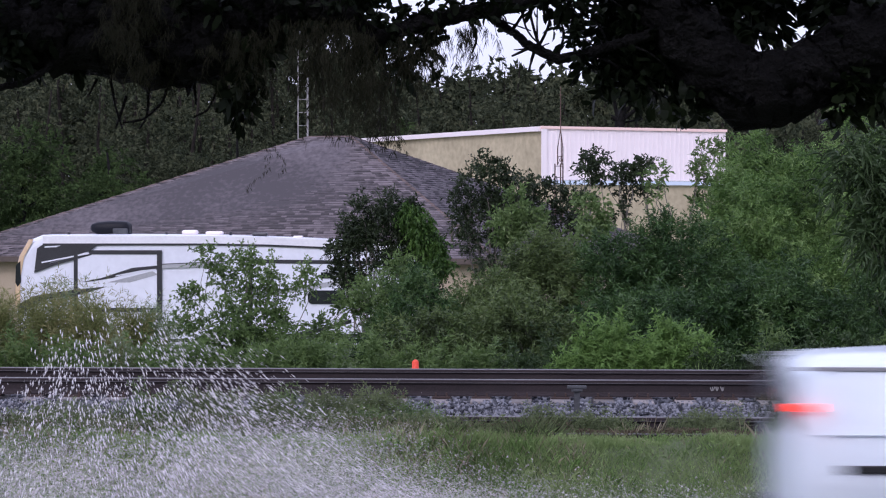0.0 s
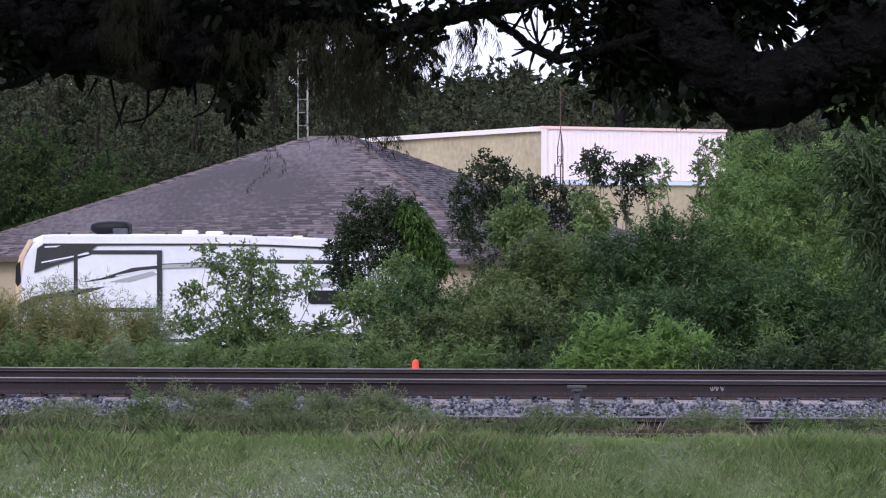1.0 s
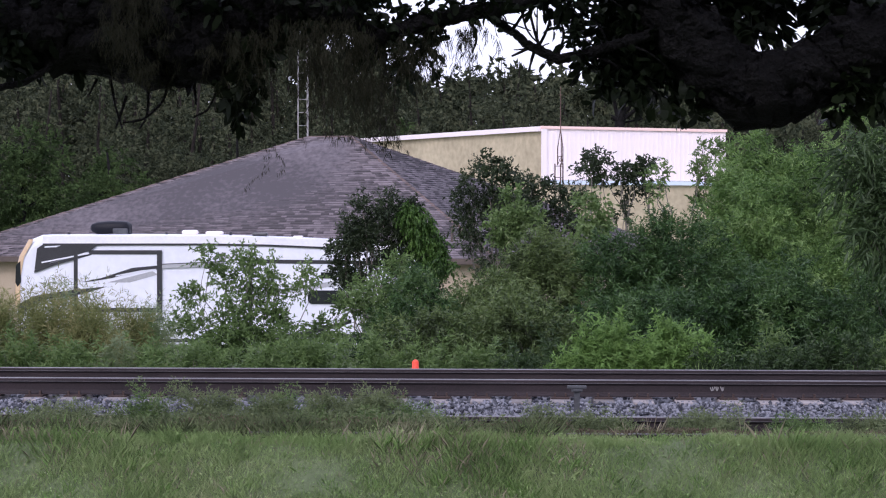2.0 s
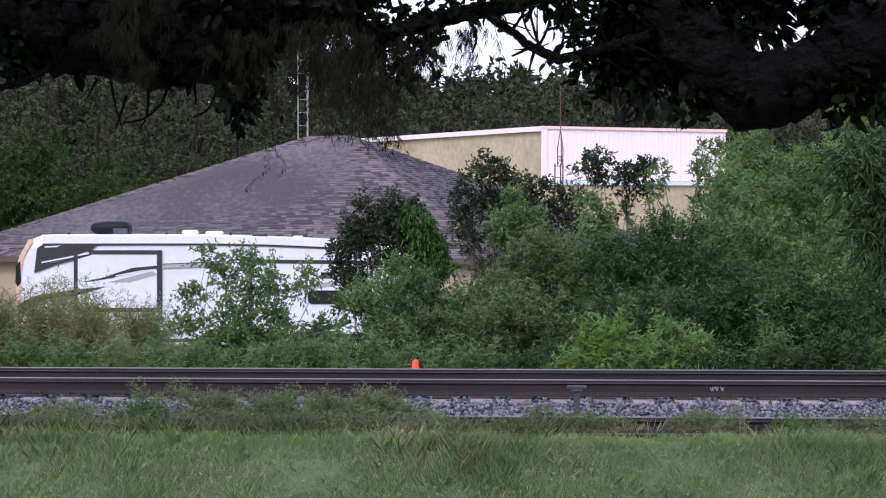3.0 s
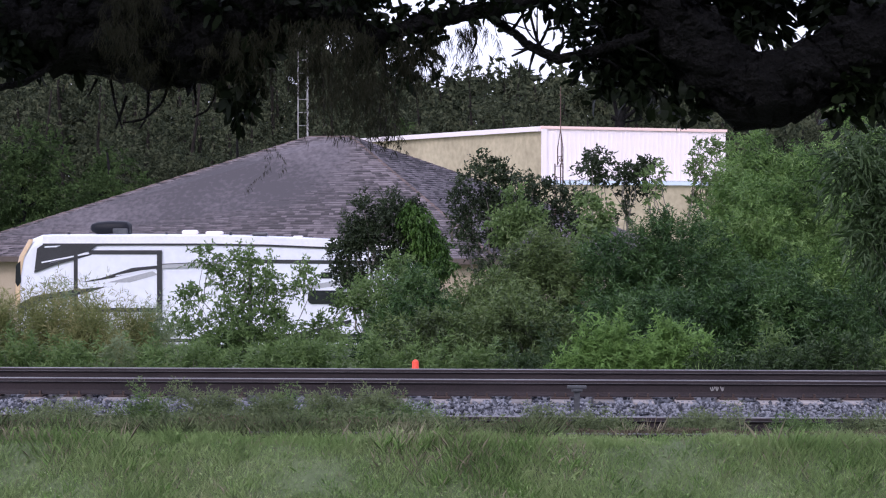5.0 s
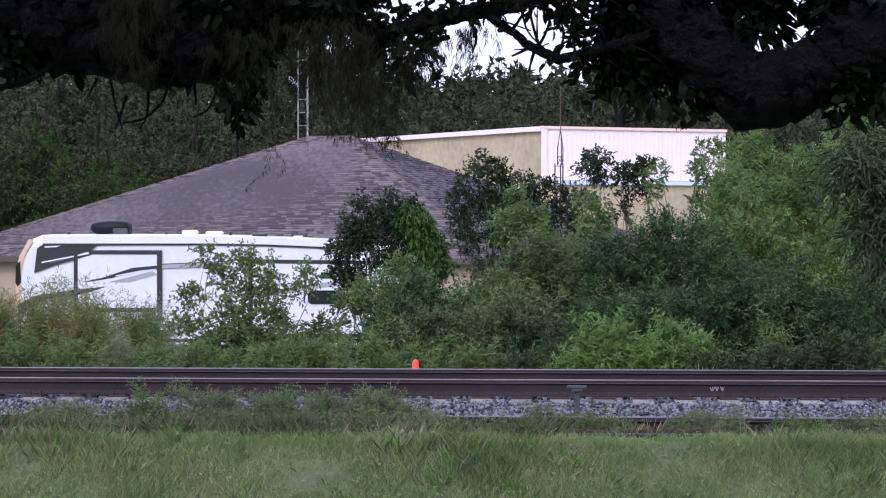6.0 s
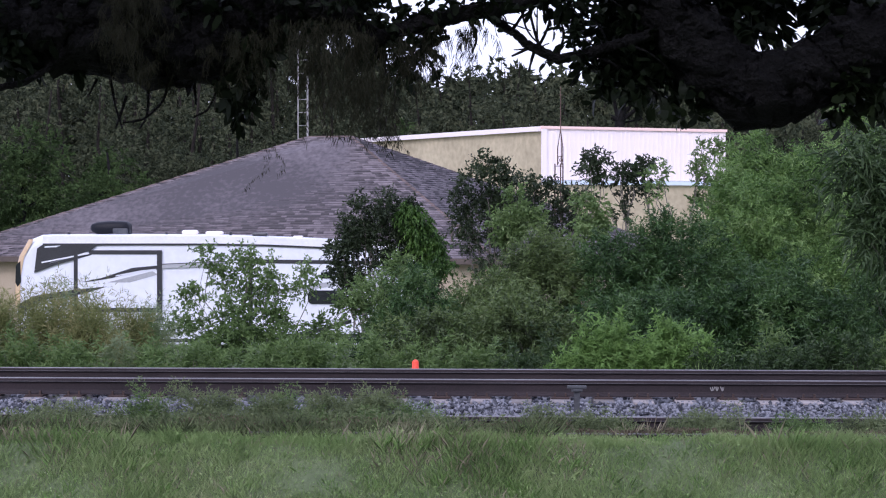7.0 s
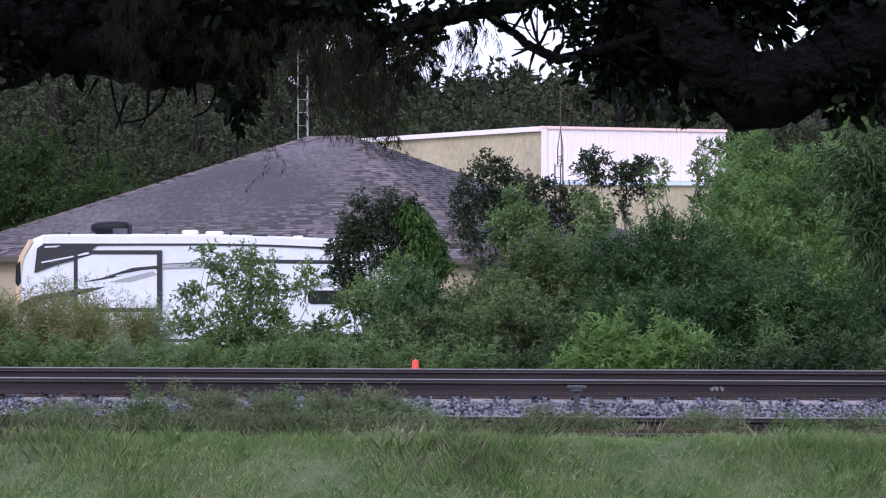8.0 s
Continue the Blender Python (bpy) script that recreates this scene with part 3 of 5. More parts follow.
# ---- lattice masts ----
def lattice(name, at, height, width, step, material, label, taper=0.0, mast=0.0, leg=0.025, turn=12):
    top = empty(name, at, turn, label, "antenna mast")
    feet = [(width * 0.577 * math.cos(a), width * 0.577 * math.sin(a)) for a in (0.5, 0.5 + 2.094, 0.5 + 4.189)]
    for x, y in feet:
        bm = bmesh.new()
        rod(bm, (x, y, 0), (x, y, height), leg, seg=6)
        if taper:
            rod(bm, (x, y, height), (0, 0, height + taper), leg, leg * 0.6, 6)
        part("leg", bm, material, top)
    for i, z in enumerate(np.arange(step, height + 0.01, step)):
        bm = bmesh.new()
        for k in range(3):
            a, b = feet[k], feet[(k + 1) % 3]
            rod(bm, (*a, z), (*b, z), leg * 0.55, seg=5)
            if taper:
                rod(bm, (*a, z - step), (*b, z), leg * 0.45, seg=5)
        part("brace", bm, material, top)
    if mast:
        bm = bmesh.new()
        rod(bm, (0, 0, height + taper - 0.2), (0, 0, height + taper + mast), leg, leg * 0.5, 6)
        rod(bm, (-0.1, 0, height + taper + mast * 0.8), (0.1, 0, height + taper + mast * 0.8), leg * 0.5, seg=5)
        part("mast", bm, material, top)
    return top


lattice("lattice_mast", (-7.206, 104, -1.95), 21.8, 0.57, 0.68, "galvanised", "grey galvanised lattice antenna mast behind the house", leg=0.032, turn=31.3)
lattice("lattice_tower", (5.127, 88, -1.95), 5.159+1.95, 0.36, 0.5, "rusty_mast", "slender rusty lattice tower with a thin mast on top", leg=0.03)
lattice("lattice_tower", (5.194, 88.3, 5.109), 0.747, 0.24, 0.38, "rusty_mast", "tapered top section of the slender rusty tower", taper=0.846, mast=1.867, leg=0.025)


# ---- travel trailer ----
def trailer():
    """White fifth-wheel trailer; x along its side from the rear cap, z from its ground."""
    top = empty("travel_trailer", (-13.86, 65, -1.9), 0, "long white travel trailer with black swoosh graphics parked by the house", "travel trailer")
    L, W = 13.0, 2.5

    def plan(u, v):
        """From the side's drawing to metres along and up."""
        return ((u - 30) / 54.4, (641 - v) / 54.4 - 0.02)

    # roof line and floor along the length
    xs = [0.0, 0.12, 0.45, 0.8, 3.0, 6.4, 9.0, 11.5, 12.6, 13.0]
    hi = [2.65, 3.4, 3.98, 4.12, 4.14, 4.12, 4.03, 3.9, 3.7, 3.1]
    lo = [1.3, 0.95, 0.6, 0.55, 0.55, 0.55, 0.55, 0.55, 0.7, 1.2]
    bm = bmesh.new()
    rings = []
    for x, h, b in zip(xs, hi, lo):
        pr = [(0, b), (0, h - 0.3), (0.03, h - 0.13), (0.12, h - 0.04), (0.3, h), (W - 0.3, h), (W - 0.12, h - 0.04), (W - 0.03, h - 0.13), (W, h - 0.3), (W, b)]
        rings.append([bm.verts.new((x, y, z)) for y, z in pr])
    for a, b in zip(rings[:-1], rings[1:]):
        for i in range(10):
            j = (i + 1) % 10
            bm.faces.new((a[i], a[j], b[j], b[i]))
    bm.faces.new(rings[0][::-1])
    bm.faces.new(rings[-1])
    part("body", bm, "rv_white", top)

    def panel(name, outline, material, label="", proud=0.012, thick=0.0, parent=top):
        thick = thick or proud + 0.01
        bm = bmesh.new()
        slab(bm, [plan(*p) for p in outline], thick, Matrix.Translation((0, -proud, 0)))
        return part(name, bm, material, parent, label)

    # roof edge moulding and the black line under it
    for y0, y1, mat, nm, pr in ((418, 431, "rv_roof", "roof_edge", 0.03), (431, 434.5, "rv_black", "awning_rail", 0.036)):
        up = [(u, y0 + d) for u, d in ((76, 0), (240, 0), (380, 0), (480, 2), (585, 6.5), (690, 12))]
        dn = [(u, y1 + d) for u, d in ((76, 1), (240, 0), (380, 0), (480, 2), (585, 6.5), (690, 12))]
        panel(nm, up + dn[::-1], mat, proud=pr, thick=pr)
    # rear cap: moulding along the corner's curve, the orange evening reflection painted on
    bm = bmesh.new()
    rim = []
    for i in range(13):
        z = 1.75 + i * 0.185
        x = float(np.interp(z, [1.3, 2.65, 3.4, 3.98], [-0.02, -0.02, 0.1, 0.43]))
        rim.append([bm.verts.new(p) for p in ((x - 0.05, 0.6, z), (x - 0.05, 0.05, z), (x - 0.01, -0.025, z), (x + 0.13, -0.03, z))])
    for p, q in zip(rim[:-1], rim[1:]):
        for i in range(3):
            bm.faces.new((p[i], p[i + 1], q[i + 1], q[i]))
    part("rear_trim", bm, "painted_orange_reflection", top, "corner moulding with an orange reflection painted on", True)
    bm = bmesh.new()
    slab(bm, [plan(*p) for p in ((31, 470), (39, 462), (40, 500), (34, 508), (30, 500))], 0.5, Matrix.Translation((-0.05, -0.03, 0)))
    part("rear_lamp", bm, "dark_glass", top)
    # graphics
    panel("swoosh", ((76, 433), (174, 433), (160, 444), (128, 454), (90, 465), (61, 483), (66, 440)), "rv_black", "black swoosh graphic", 0.056)
    panel("swoosh", ((130, 455), (172, 447), (160, 452), (96, 470), (64, 482), (75, 470)), "rv_black", "black swoosh graphic", 0.058)
    panel("swoosh", ((140, 500), (180, 492), (235, 474), (280, 470), (280, 477), (240, 481), (200, 492), (165, 498)), "rv_black", "black swoosh graphic", 0.058)
    panel("swoosh", ((286, 468), (400, 463), (392, 470), (340, 473), (286, 475)), "rv_grey", "grey stripe graphic", 0.058)
    panel("swoosh", ((190, 500), (270, 480), (280, 486), (230, 500)), "rv_grey", "pale grey graphic", 0.057)
    panel("swoosh", ((30, 540), (60, 524), (130, 513), (190, 507), (150, 520), (80, 530), (50, 548), (33, 556)), "rv_black", "black swoosh graphic", 0.058)
    panel("swoosh", ((440, 520), (520, 508), (610, 495), (660, 480), (660, 486), (600, 505), (520, 517), (450, 528)), "rv_grey", "grey stripe graphic", 0.058)
    panel("swoosh", ((520, 590), (580, 577), (622, 565), (622, 572), (580, 584), (520, 597)), "rv_black", "dark stripe graphic", 0.058)
    panel("pinstripe", ((74, 463.5), (131, 452.5), (131, 455), (74, 466)), "rv_white", "", 0.062)
    panel("pinstripe", ((80, 436), (108, 434.6), (100, 437.5), (79, 438.5)), "rv_white", "", 0.062)
    panel("pinstripe", ((205, 487.5), (250, 478.5), (276, 476), (276, 477.5), (250, 480.5), (205, 489.5)), "rv_white", "", 0.064)
    panel("swoosh", ((230, 571), (290, 561), (290, 566), (230, 577)), "rv_black", "dark stripe graphic", 0.066)
    panel("swoosh", ((286, 467), (400, 462), (400, 463.2), (286, 468.4)), "rv_black", "thin dark outline", 0.062)
    # first slide-out: a box proud of the side, in a black seal frame
    slide = panel("slide_out", ((134, 447), (283, 447), (283, 551), (134, 551)), "rv_white", "", 0.05, 0.06)
    for nm, o in (("seal", ((158, 443), (287, 443), (287, 450.5), (158, 450.5))), ("seal", ((278, 450.5), (287, 450.5), (287, 553), (278, 553))),
                  ("seal", ((131, 452), (138, 450.5), (138, 552), (131, 552))), ("seal", ((138, 545), (278, 545), (278, 552), (138, 552)))):
        panel(nm, o, "rv_black", "black rubber seal", 0.062, 0.03, slide)
    slide2 = panel("slide_out", ((444, 462), (692, 464), (692, 596), (444, 596)), "rv_white", "", 0.05, 0.06)
    for o in (((440, 459), (696, 462), (696, 468.5), (440, 466)), ((440, 466), (447, 466), (447, 598), (440, 598)), ((447, 591), (696, 591), (696, 598), (447, 598))):
        panel("seal", o, "rv_black", "black rubber seal", 0.062, 0.03, slide2)
    ring = [(cx + 8 * math.cos(w), cy + 8 * math.sin(w)) for cx, cy, q in ((603, 530, 0), (553, 530, 1), (553, 522, 2), (603, 522, 3)) for w in (np.linspace(0, math.pi / 2, 5) + q * math.pi / 2)]
    panel("window", ring, "dark_glass", "dark tinted window with rounded corners", 0.09, 0.06)
    panel("window", ((568, 482), (588, 482), (588, 493), (568, 493)), "dark_glass", "small dark vent window", 0.07, 0.03)
    panel("lower_trim", ((60, 600), (690, 600), (690, 606), (60, 606)), "rv_black", "", 0.014)
    # on the roof
    bm = bmesh.new()
    rings = []
    for x, z0, z1, w in ((2.25, 4.27, 4.42, 0.2), (2.32, 4.19, 4.49, 0.32), (2.5, 4.12, 4.54, 0.41), (2.85, 4.1, 4.57, 0.45), (3.3, 4.1, 4.57, 0.45), (3.46, 4.1, 4.55, 0.43), (3.54, 4.12, 4.47, 0.36)):
        zm, h = (z0 + z1) / 2, (z1 - z0) / 2
        rings.append([bm.verts.new((x, 1.0 + w * (abs(math.cos(k)) ** 0.6) * math.copysign(1, math.cos(k)), zm + h * (abs(math.sin(k)) ** 0.6) * math.copysign(1, math.sin(k)))) for k in np.arange(16) * math.pi / 8 + 0.01])
    for p, q in zip(rings[:-1], rings[1:]):
        for i in range(16):
            bm.faces.new((p[i], p[(i + 1) % 16], q[(i + 1) % 16], q[i]))
    bm.faces.new(rings[0])
    bm.faces.new(rings[-1][::-1])
    ac = part("air_conditioner", bm, "dark_plastic", top, "black roof air conditioner", True)
    bm = bmesh.new()
    box(bm, (0.48, 0.5, 0.22), (3.27, 0.72, 4.22), 0.04)
    part("air_conditioner_grille", bm, "steel", ac)
    for x, w, h, mat in ((5.55, 0.5, 0.16, "white_metal"), (6.35, 0.55, 0.12, "white_metal"), (7.85, 0.5, 0.13, "rv_black"), (9.1, 0.3, 0.07, "white_metal")):
        bm = bmesh.new()
        zt = np.interp(x, xs, hi)
        box(bm, (w, 0.5, h), (x, 0.7, zt + h / 2 - 0.01), h * 0.42)
        part("roof_vent", bm, mat, top)
    for x in (1.6, 4.8, 6.9):
        bm = bmesh.new()
        rod(bm, (x, 0.5, 4.05), (x, 0.5, 4.2), 0.05)
        part("vent_cap", bm, "rv_black", top)
    for x in (6.2, 7.2):
        for y in (0.12, W - 0.12):
            bm = bmesh.new()
            rod(bm, (x, y - 0.12, 0.4), (x, y + 0.12, 0.4), 0.4, seg=24)
            w = part("wheel", bm, "rubber", top)
            bm = bmesh.new()
            rod(bm, (x, y - 0.13, 0.4), (x, y + 0.13, 0.4), 0.2, seg=16)
            part("rim", bm, "galvanised", w)
    for x in (1.2, 11.8):
        bm = bmesh.new()
        rod(bm, (x, 0.5, 0), (x, 0.5, 0.6), 0.05)
        box(bm, (0.25, 0.25, 0.03), (x, 0.5, 0.015))
        part("jack", bm, "galvanised", top)
    return top


trailer()


# ---- small things by the track ----
bm = bmesh.new()
rod(bm, (0, 0, -0.1), (0, 0, 0.106+0.26), 0.043, 0.043, 14)
bmesh.ops.create_uvsphere(bm, u_segments=14, v_segments=8, radius=0.043, matrix=Matrix.Translation((0, 0, 0.106+0.26)))
post = part("marker_post", bm, "orange", None, "", True)
post.matrix_world = pose(-0.346, 25, 0.889-0.3)
tagged(post, "short orange plastic marker post beyond the rails", "marker post")

sign = empty("stake_sign", (1.324, 19.75, 0.782-0.05), TURN, "dark grey steel stake with a small flat head beside the siding", "stake")
bm = bmesh.new()
box(bm, (0.06, 0.012, 0.42), (0, 0, 0.17), 0.003)
box(bm, (0.012, 0.05, 0.42), (0, 0.03, 0.17), 0.003)
part("stake", bm, "steel", sign)
bm = bmesh.new()
box(bm, (0.19, 0.05, 0.03), (0, -0.01, 0.365), 0.006)
box(bm, (0.11, 0.04, 0.03), (0, -0.01, 0.335), 0.006)
part("stake_head", bm, "steel", sign)

# pale chalk marks on the web of the rail: three unreadable signs
for i, w in enumerate((9, 5, 7)):
    bm = bmesh.new()
    for k in range(3):
        box(bm, (0.01, 0.003, 0.044), (2.955 + i * 0.056 + k * 0.015 * w / 8, 0, 0.004 * ((k * 7 + i) % 3 - 1)), turn=Matrix.Rotation(0.35 * (k - 1), 4, "Y"))
    c = part("chalk_mark", bm, "galvanised", None, "")
    c.matrix_world = Matrix.Translation((0, 22.93 - 0.7525 - 0.0135 - 3.011 * LEAN, 0.885))
    c.parent = main_line
    c.matrix_parent_inverse = main_line.matrix_world.inverted()


# ---- delivery van ----
def van():
    """White van; x forward, y to its far side, z up from the road."""
    top = empty("van", (0, 0, 0), 0, "white cargo van driving past on the wet road", "van")
    L, W = 4.9, 1.84
    side = [(0.0, 0.42), (-0.02, 0.9), (0.03, 1.35), (0.08, 1.66), (0.22, 1.74), (1.2, 1.79), (3.0, 1.77), (3.35, 1.7), (4.05, 1.12), (4.75, 0.98), (4.9, 0.75), (4.9, 0.4), (0.0, 0.36)]
    bm = bmesh.new()
    rows = []
    for f, inset in ((0.0, 0.1), (0.1, 0.0), (0.9, 0.0), (1.0, 0.1)):
        r = []
        for x, z in side:
            taper = max(0, z - 1.0) * 0.12
            y = (f - 0.5) * (W - 2 * taper)
            r.append(bm.verts.new((x + (inset * 0.5 if x < 1 else -inset * 0.5), y, z - (inset * 0.5 if z > 1.5 else 0))))
        rows.append(r)
    n = len(side)
    for a, b in zip(rows[:-1], rows[1:]):
        for i in range(n):
            j = (i + 1) % n
            bm.faces.new((a[i], a[j], b[j], b[i]))
    bm.faces.new(rows[0])
    bm.faces.new(rows[-1][::-1])
    body = part("body", bm, "van_white", top, "", True)
    for s in (-1, 1):
        bm = bmesh.new()
        box(bm, (3.4, 0.03, 0.055), (1.75 + 0.3, s * (W / 2 + 0.005), 1.0), 0.01)
        part("side_moulding", bm, "rubber", body)
        bm = bmesh.new()
        box(bm, (3.1, 0.02, 0.03), (1.62, s * (W / 2 - 0.088), 1.7), 0.005)
        part("drip_rail", bm, "rv_grey", body)
        bm = bmesh.new()
        box(bm, (3.6, 0.014, 0.012), (2.0, s * (W / 2 - 0.022), 1.24), 0.003)
        part("side_crease", bm, "van_white", body)
        bm = bmesh.new()
        box(bm, (0.16, 0.08, 0.05), (0.07, s * (W / 2 - 0.05), 1.43), 0.012)
        part("tail_lamp", bm, "tail_lamp", body, "glowing red tail lamp")
        bm = bmesh.new()
        slab(bm, [(3.05, 1.2), (3.95, 1.2), (3.42, 1.66), (3.05, 1.7)], 0.02, Matrix.Translation((0, s * (W / 2 - 0.065) - 0.01, 0)) @ Matrix.Rotation(radians(s * 6), 4, "X"))
        part("side_window", bm, "dark_glass", body)
        bm = bmesh.new()
        box(bm, (0.1, 0.2, 0.16), (4.12, s * (W / 2 + 0.1), 1.25), 0.03)
        part("mirror", bm, "rubber", body)
        bm = bmesh.new()
        box(bm, (0.2, 0.3, 0.16), (4.83, s * 0.68, 0.82), 0.03)
        part("headlamp", bm, "white_metal", body)
        for x in (0.95, 3.95):
            bm = bmesh.new()
            rod(bm, (x, s * (W / 2 - 0.18), 0.37), (x, s * (W / 2 + 0.012), 0.37), 0.44, seg=28)
            part("wheel_arch", bm, "rubber", body)
            bm = bmesh.new()
            rod(bm, (x, s * (W / 2 - 0.2), 0.33), (x, s * (W / 2 + 0.02), 0.33), 0.33, seg=28)
            w = part("wheel", bm, "rubber", top)
            bm = bmesh.new()
            rod(bm, (x, s * (W / 2 - 0.1), 0.33), (x, s * (W / 2 + 0.028), 0.33), 0.2, seg=20)
            part("rim", bm, "galvanised", w)
    bm = bmesh.new()
    slab(bm, [(-0.7, 0), (0.7, 0), (0.62, 0.52), (-0.62, 0.52)], 0.02, pose(0.02, 0, 1.2, 14, 0, -90))
    part("rear_window", bm, "dark_glass", body)
    bm = bmesh.new()
    box(bm, (0.16, 1.8, 0.2), (-0.03, 0, 0.5), 0.04)
    part("bumper", bm, "rubber", body)
    bm = bmesh.new()
    slab(bm, [(-0.8, 0), (0.8, 0), (0.7, 0.85), (-0.7, 0.85)], 0.02, pose(4.06, 0, 1.13, -46, 0, 90))
    part("windscreen", bm, "dark_glass", body)
    return top


VAN = van()


# ---- planting behind the railway ----
def gz(x, y):
    return float(ground_z(x, y))


for i, (x, y, width, high, shoots, kind) in enumerate((
        (6.882, 36, 3.5, 5.1, 6400, "tall"), (7.75, 34, 3.2, 4.9, 4200, "tall"), (5.454, 35, 2.9, 3.85, 4600, "tall"),
        (4.24, 34, 2.7, 3.55, 4200, ""), (2.99, 34, 2.6, 3.25, 4000, ""), (1.766, 34.5, 2.6, 2.7, 4000, "olive"),
        (0.683, 34, 2.2, 2.3, 3400, "olive"), (-0.369, 33.5, 2.1, 1.9, 3000, ""), (5.576, 31, 2.9, 2.3, 3400, ""),
        (3.472, 31, 2.9, 1.85, 3200, ""), (1.28, 31, 2.7, 1.7, 3000, "olive"), (6.923, 30, 2.6, 2.4, 2600, ""),
        (5.85, 37, 2.4, 5.15, 4400, "tall"), (6.48, 37.5, 3.1, 5.3, 4800, "tall"), (4.95, 36, 1.4, 3.8, 1600, "tall"),
        (5.4, 36.6, 1.7, 4.85, 2800, "tall"), (-0.207, 30.5, 2.0, 1.4, 2200, "olive"))):
    z = gz(x, y) - 0.05
    label = {"tall": "tall feathery yellow-green willow bush beside the railway", "": "dense green willow bush beside the railway",
             "olive": "dull olive willow bush with brownish leaves beside the railway"}[kind]
    bush("willow_bush", (x, y, z), width, width * 0.8, high - z, (kind + "_willow").strip("_"), label, 100 + i, int(shoots * 0.66),
         15, 0.085, 0.024, 0.36, 0.3, 30, 0.25, 0.12 if y > 32 else 0.2, group="bushes beyond the track", stems=8, up=0.75, tall=1.1, girth=0.11)


SWAY = []


def leafy_stems(name, at, tips, material, label, seed, leaf=0.1, wide=0.05, shoots=25, reach=0.22, leaves=9, thick=0.018, clump=0.2, category="bush", group="", hang=0.2, part_label=""):
    """An open bush: stems from one foot, each with clumps of leaves towards its tip."""
    rng = np.random.default_rng(seed)
    top = empty(name, at, 0, label, category, group)
    arr = []
    for tip, n in tips:
        foot = rng.normal(size=3) * (0.1, 0.1, 0)
        line = wander(foot, tip, 9, 0.3, rng)
        ts = [tube(line, np.linspace(thick, thick * 0.25, 9), 6)]
        k = line[[-1, -1, -2, -3, -4, -5][:n]]
        k = k + rng.normal(size=k.shape) * clump * 0.6
        arr.append(sprays(k, np.full(k.shape, clump) * (0.6 + 0.6 * rng.random((len(k), 1))), shoots * n, rng, leaves, reach, leaf, wide, hang, 0.5))
        for q in k[1:4]:
            ts.append(tube(wander(line[rng.integers(3, 7)], q, 5, 0.2, rng), np.linspace(thick * 0.5, thick * 0.2, 5), 5))
        finish("stem", tubes_mesh("stem", ts), "pale_bark", top)
    finish("crown", joined("crown", arr), material, top, part_label)
    SWAY.append((top, 0.5))
    return top


def rel(at, *points):
    return [((x - at[0], y - at[1], z - at[2]), n) for x, y, z, n in points]


# open bush with pale stems before the trailer
at = (-3.21, 33, gz(-3.21, 33))
leafy_stems("open_bush", at, rel(at, (-3.238, 33, 2.126, 3), (-3.938, 33, 1.986, 2), (-3.627, 33.4, 1.882, 3), (-2.727, 32.8, 1.898, 4), (-2.23, 33, 1.799, 2), (-4.06, 32.7, 1.438, 5),
            (-3.586, 32.6, 1.35, 6), (-3.136, 33.2, 1.512, 6), (-2.588, 32.8, 1.249, 5), (-1.979, 32.7, 0.883, 4), (-4.173, 32.5, 0.987, 6), (-3.244, 32.4, 0.901, 6), (-2.594, 32.3, 0.815, 6),
            (-1.344, 33, 1.286, 3), (-1.117, 33.2, 1.512, 3), (-1.681, 32.3, 0.815, 6), (-3.679, 32.2, 0.821, 6), (-2.131, 32.2, 0.639, 6)),
            "shrub", "open leafy bush with thin pale stems before the trailer", 31, 0.07, 0.034, 28, 0.2, 9, 0.016, 0.18, group="bushes beyond the track")
at = (-1.059, 36, gz(-1.059, 36))
leafy_stems("open_bush", at, rel(at, (-1.14, 36, 1.609, 4), (-0.855, 36, 1.813, 5), (-0.601, 36, 1.609, 5), (-0.997, 35.6, 1.119, 5), (-1.148, 35.6, 0.716, 5), (-0.745, 35.6, 1.018, 6)),
            "shrub", "open leafy bush with thin stems beside the willows", 32, 0.075, 0.03, 40, 0.22, 9, 0.016, 0.2, group="bushes beyond the track")

# dark round tree, overgrown by a bright vine
at = (-1.265, 43, gz(0, 43))
tree = leafy_stems("round_tree", at, rel(at, (-1.75, 43, 3.0, 3), (-1.2, 43, 2.98, 3), (-0.74, 42.9, 2.86, 3), (-2.0, 43, 2.68, 3), (-1.45, 43.2, 2.68, 4), (-0.9, 43, 2.6, 4), (-0.5, 43, 2.5, 3), (-2.07, 43, 2.32, 3),
                   (-1.6, 42.8, 2.36, 3), (-1.02, 43, 2.31, 3), (-0.56, 43, 2.15, 4), (-0.25, 43, 2.09, 3), (-2.1, 43, 1.93, 3), (-2.12, 43, 1.63, 3), (-1.85, 43, 1.45, 3), (-0.5, 43, 1.8, 4), (-0.14, 43, 1.73, 3)),
                   "dark_shrub", "dark rounded small tree overgrown with a green vine", 41, 0.07, 0.034, 56, 0.17, 9, 0.03, 0.21, "tree")
rng = np.random.default_rng(5)
k = np.concatenate([np.linspace(0, 1, 14), np.linspace(0.1, 1, 10)])
c = np.stack([0.62 + 0.68 * k + rng.normal(size=24) * 0.05 - np.repeat([0, 0.24], [14, 10]), -0.45 + rng.normal(size=24) * 0.12, 2.95 - 1.25 * k ** 1.3 - at[2]], axis=1)
finish("vine", joined("vine", [sprays(c, np.full((24, 3), 0.17), 760, rng, 12, 0.14, 0.055, 0.036, 0.9, 0.0)]), "vine", tree, "green climbing vine")

at = (1.499, 50, gz(0, 50))
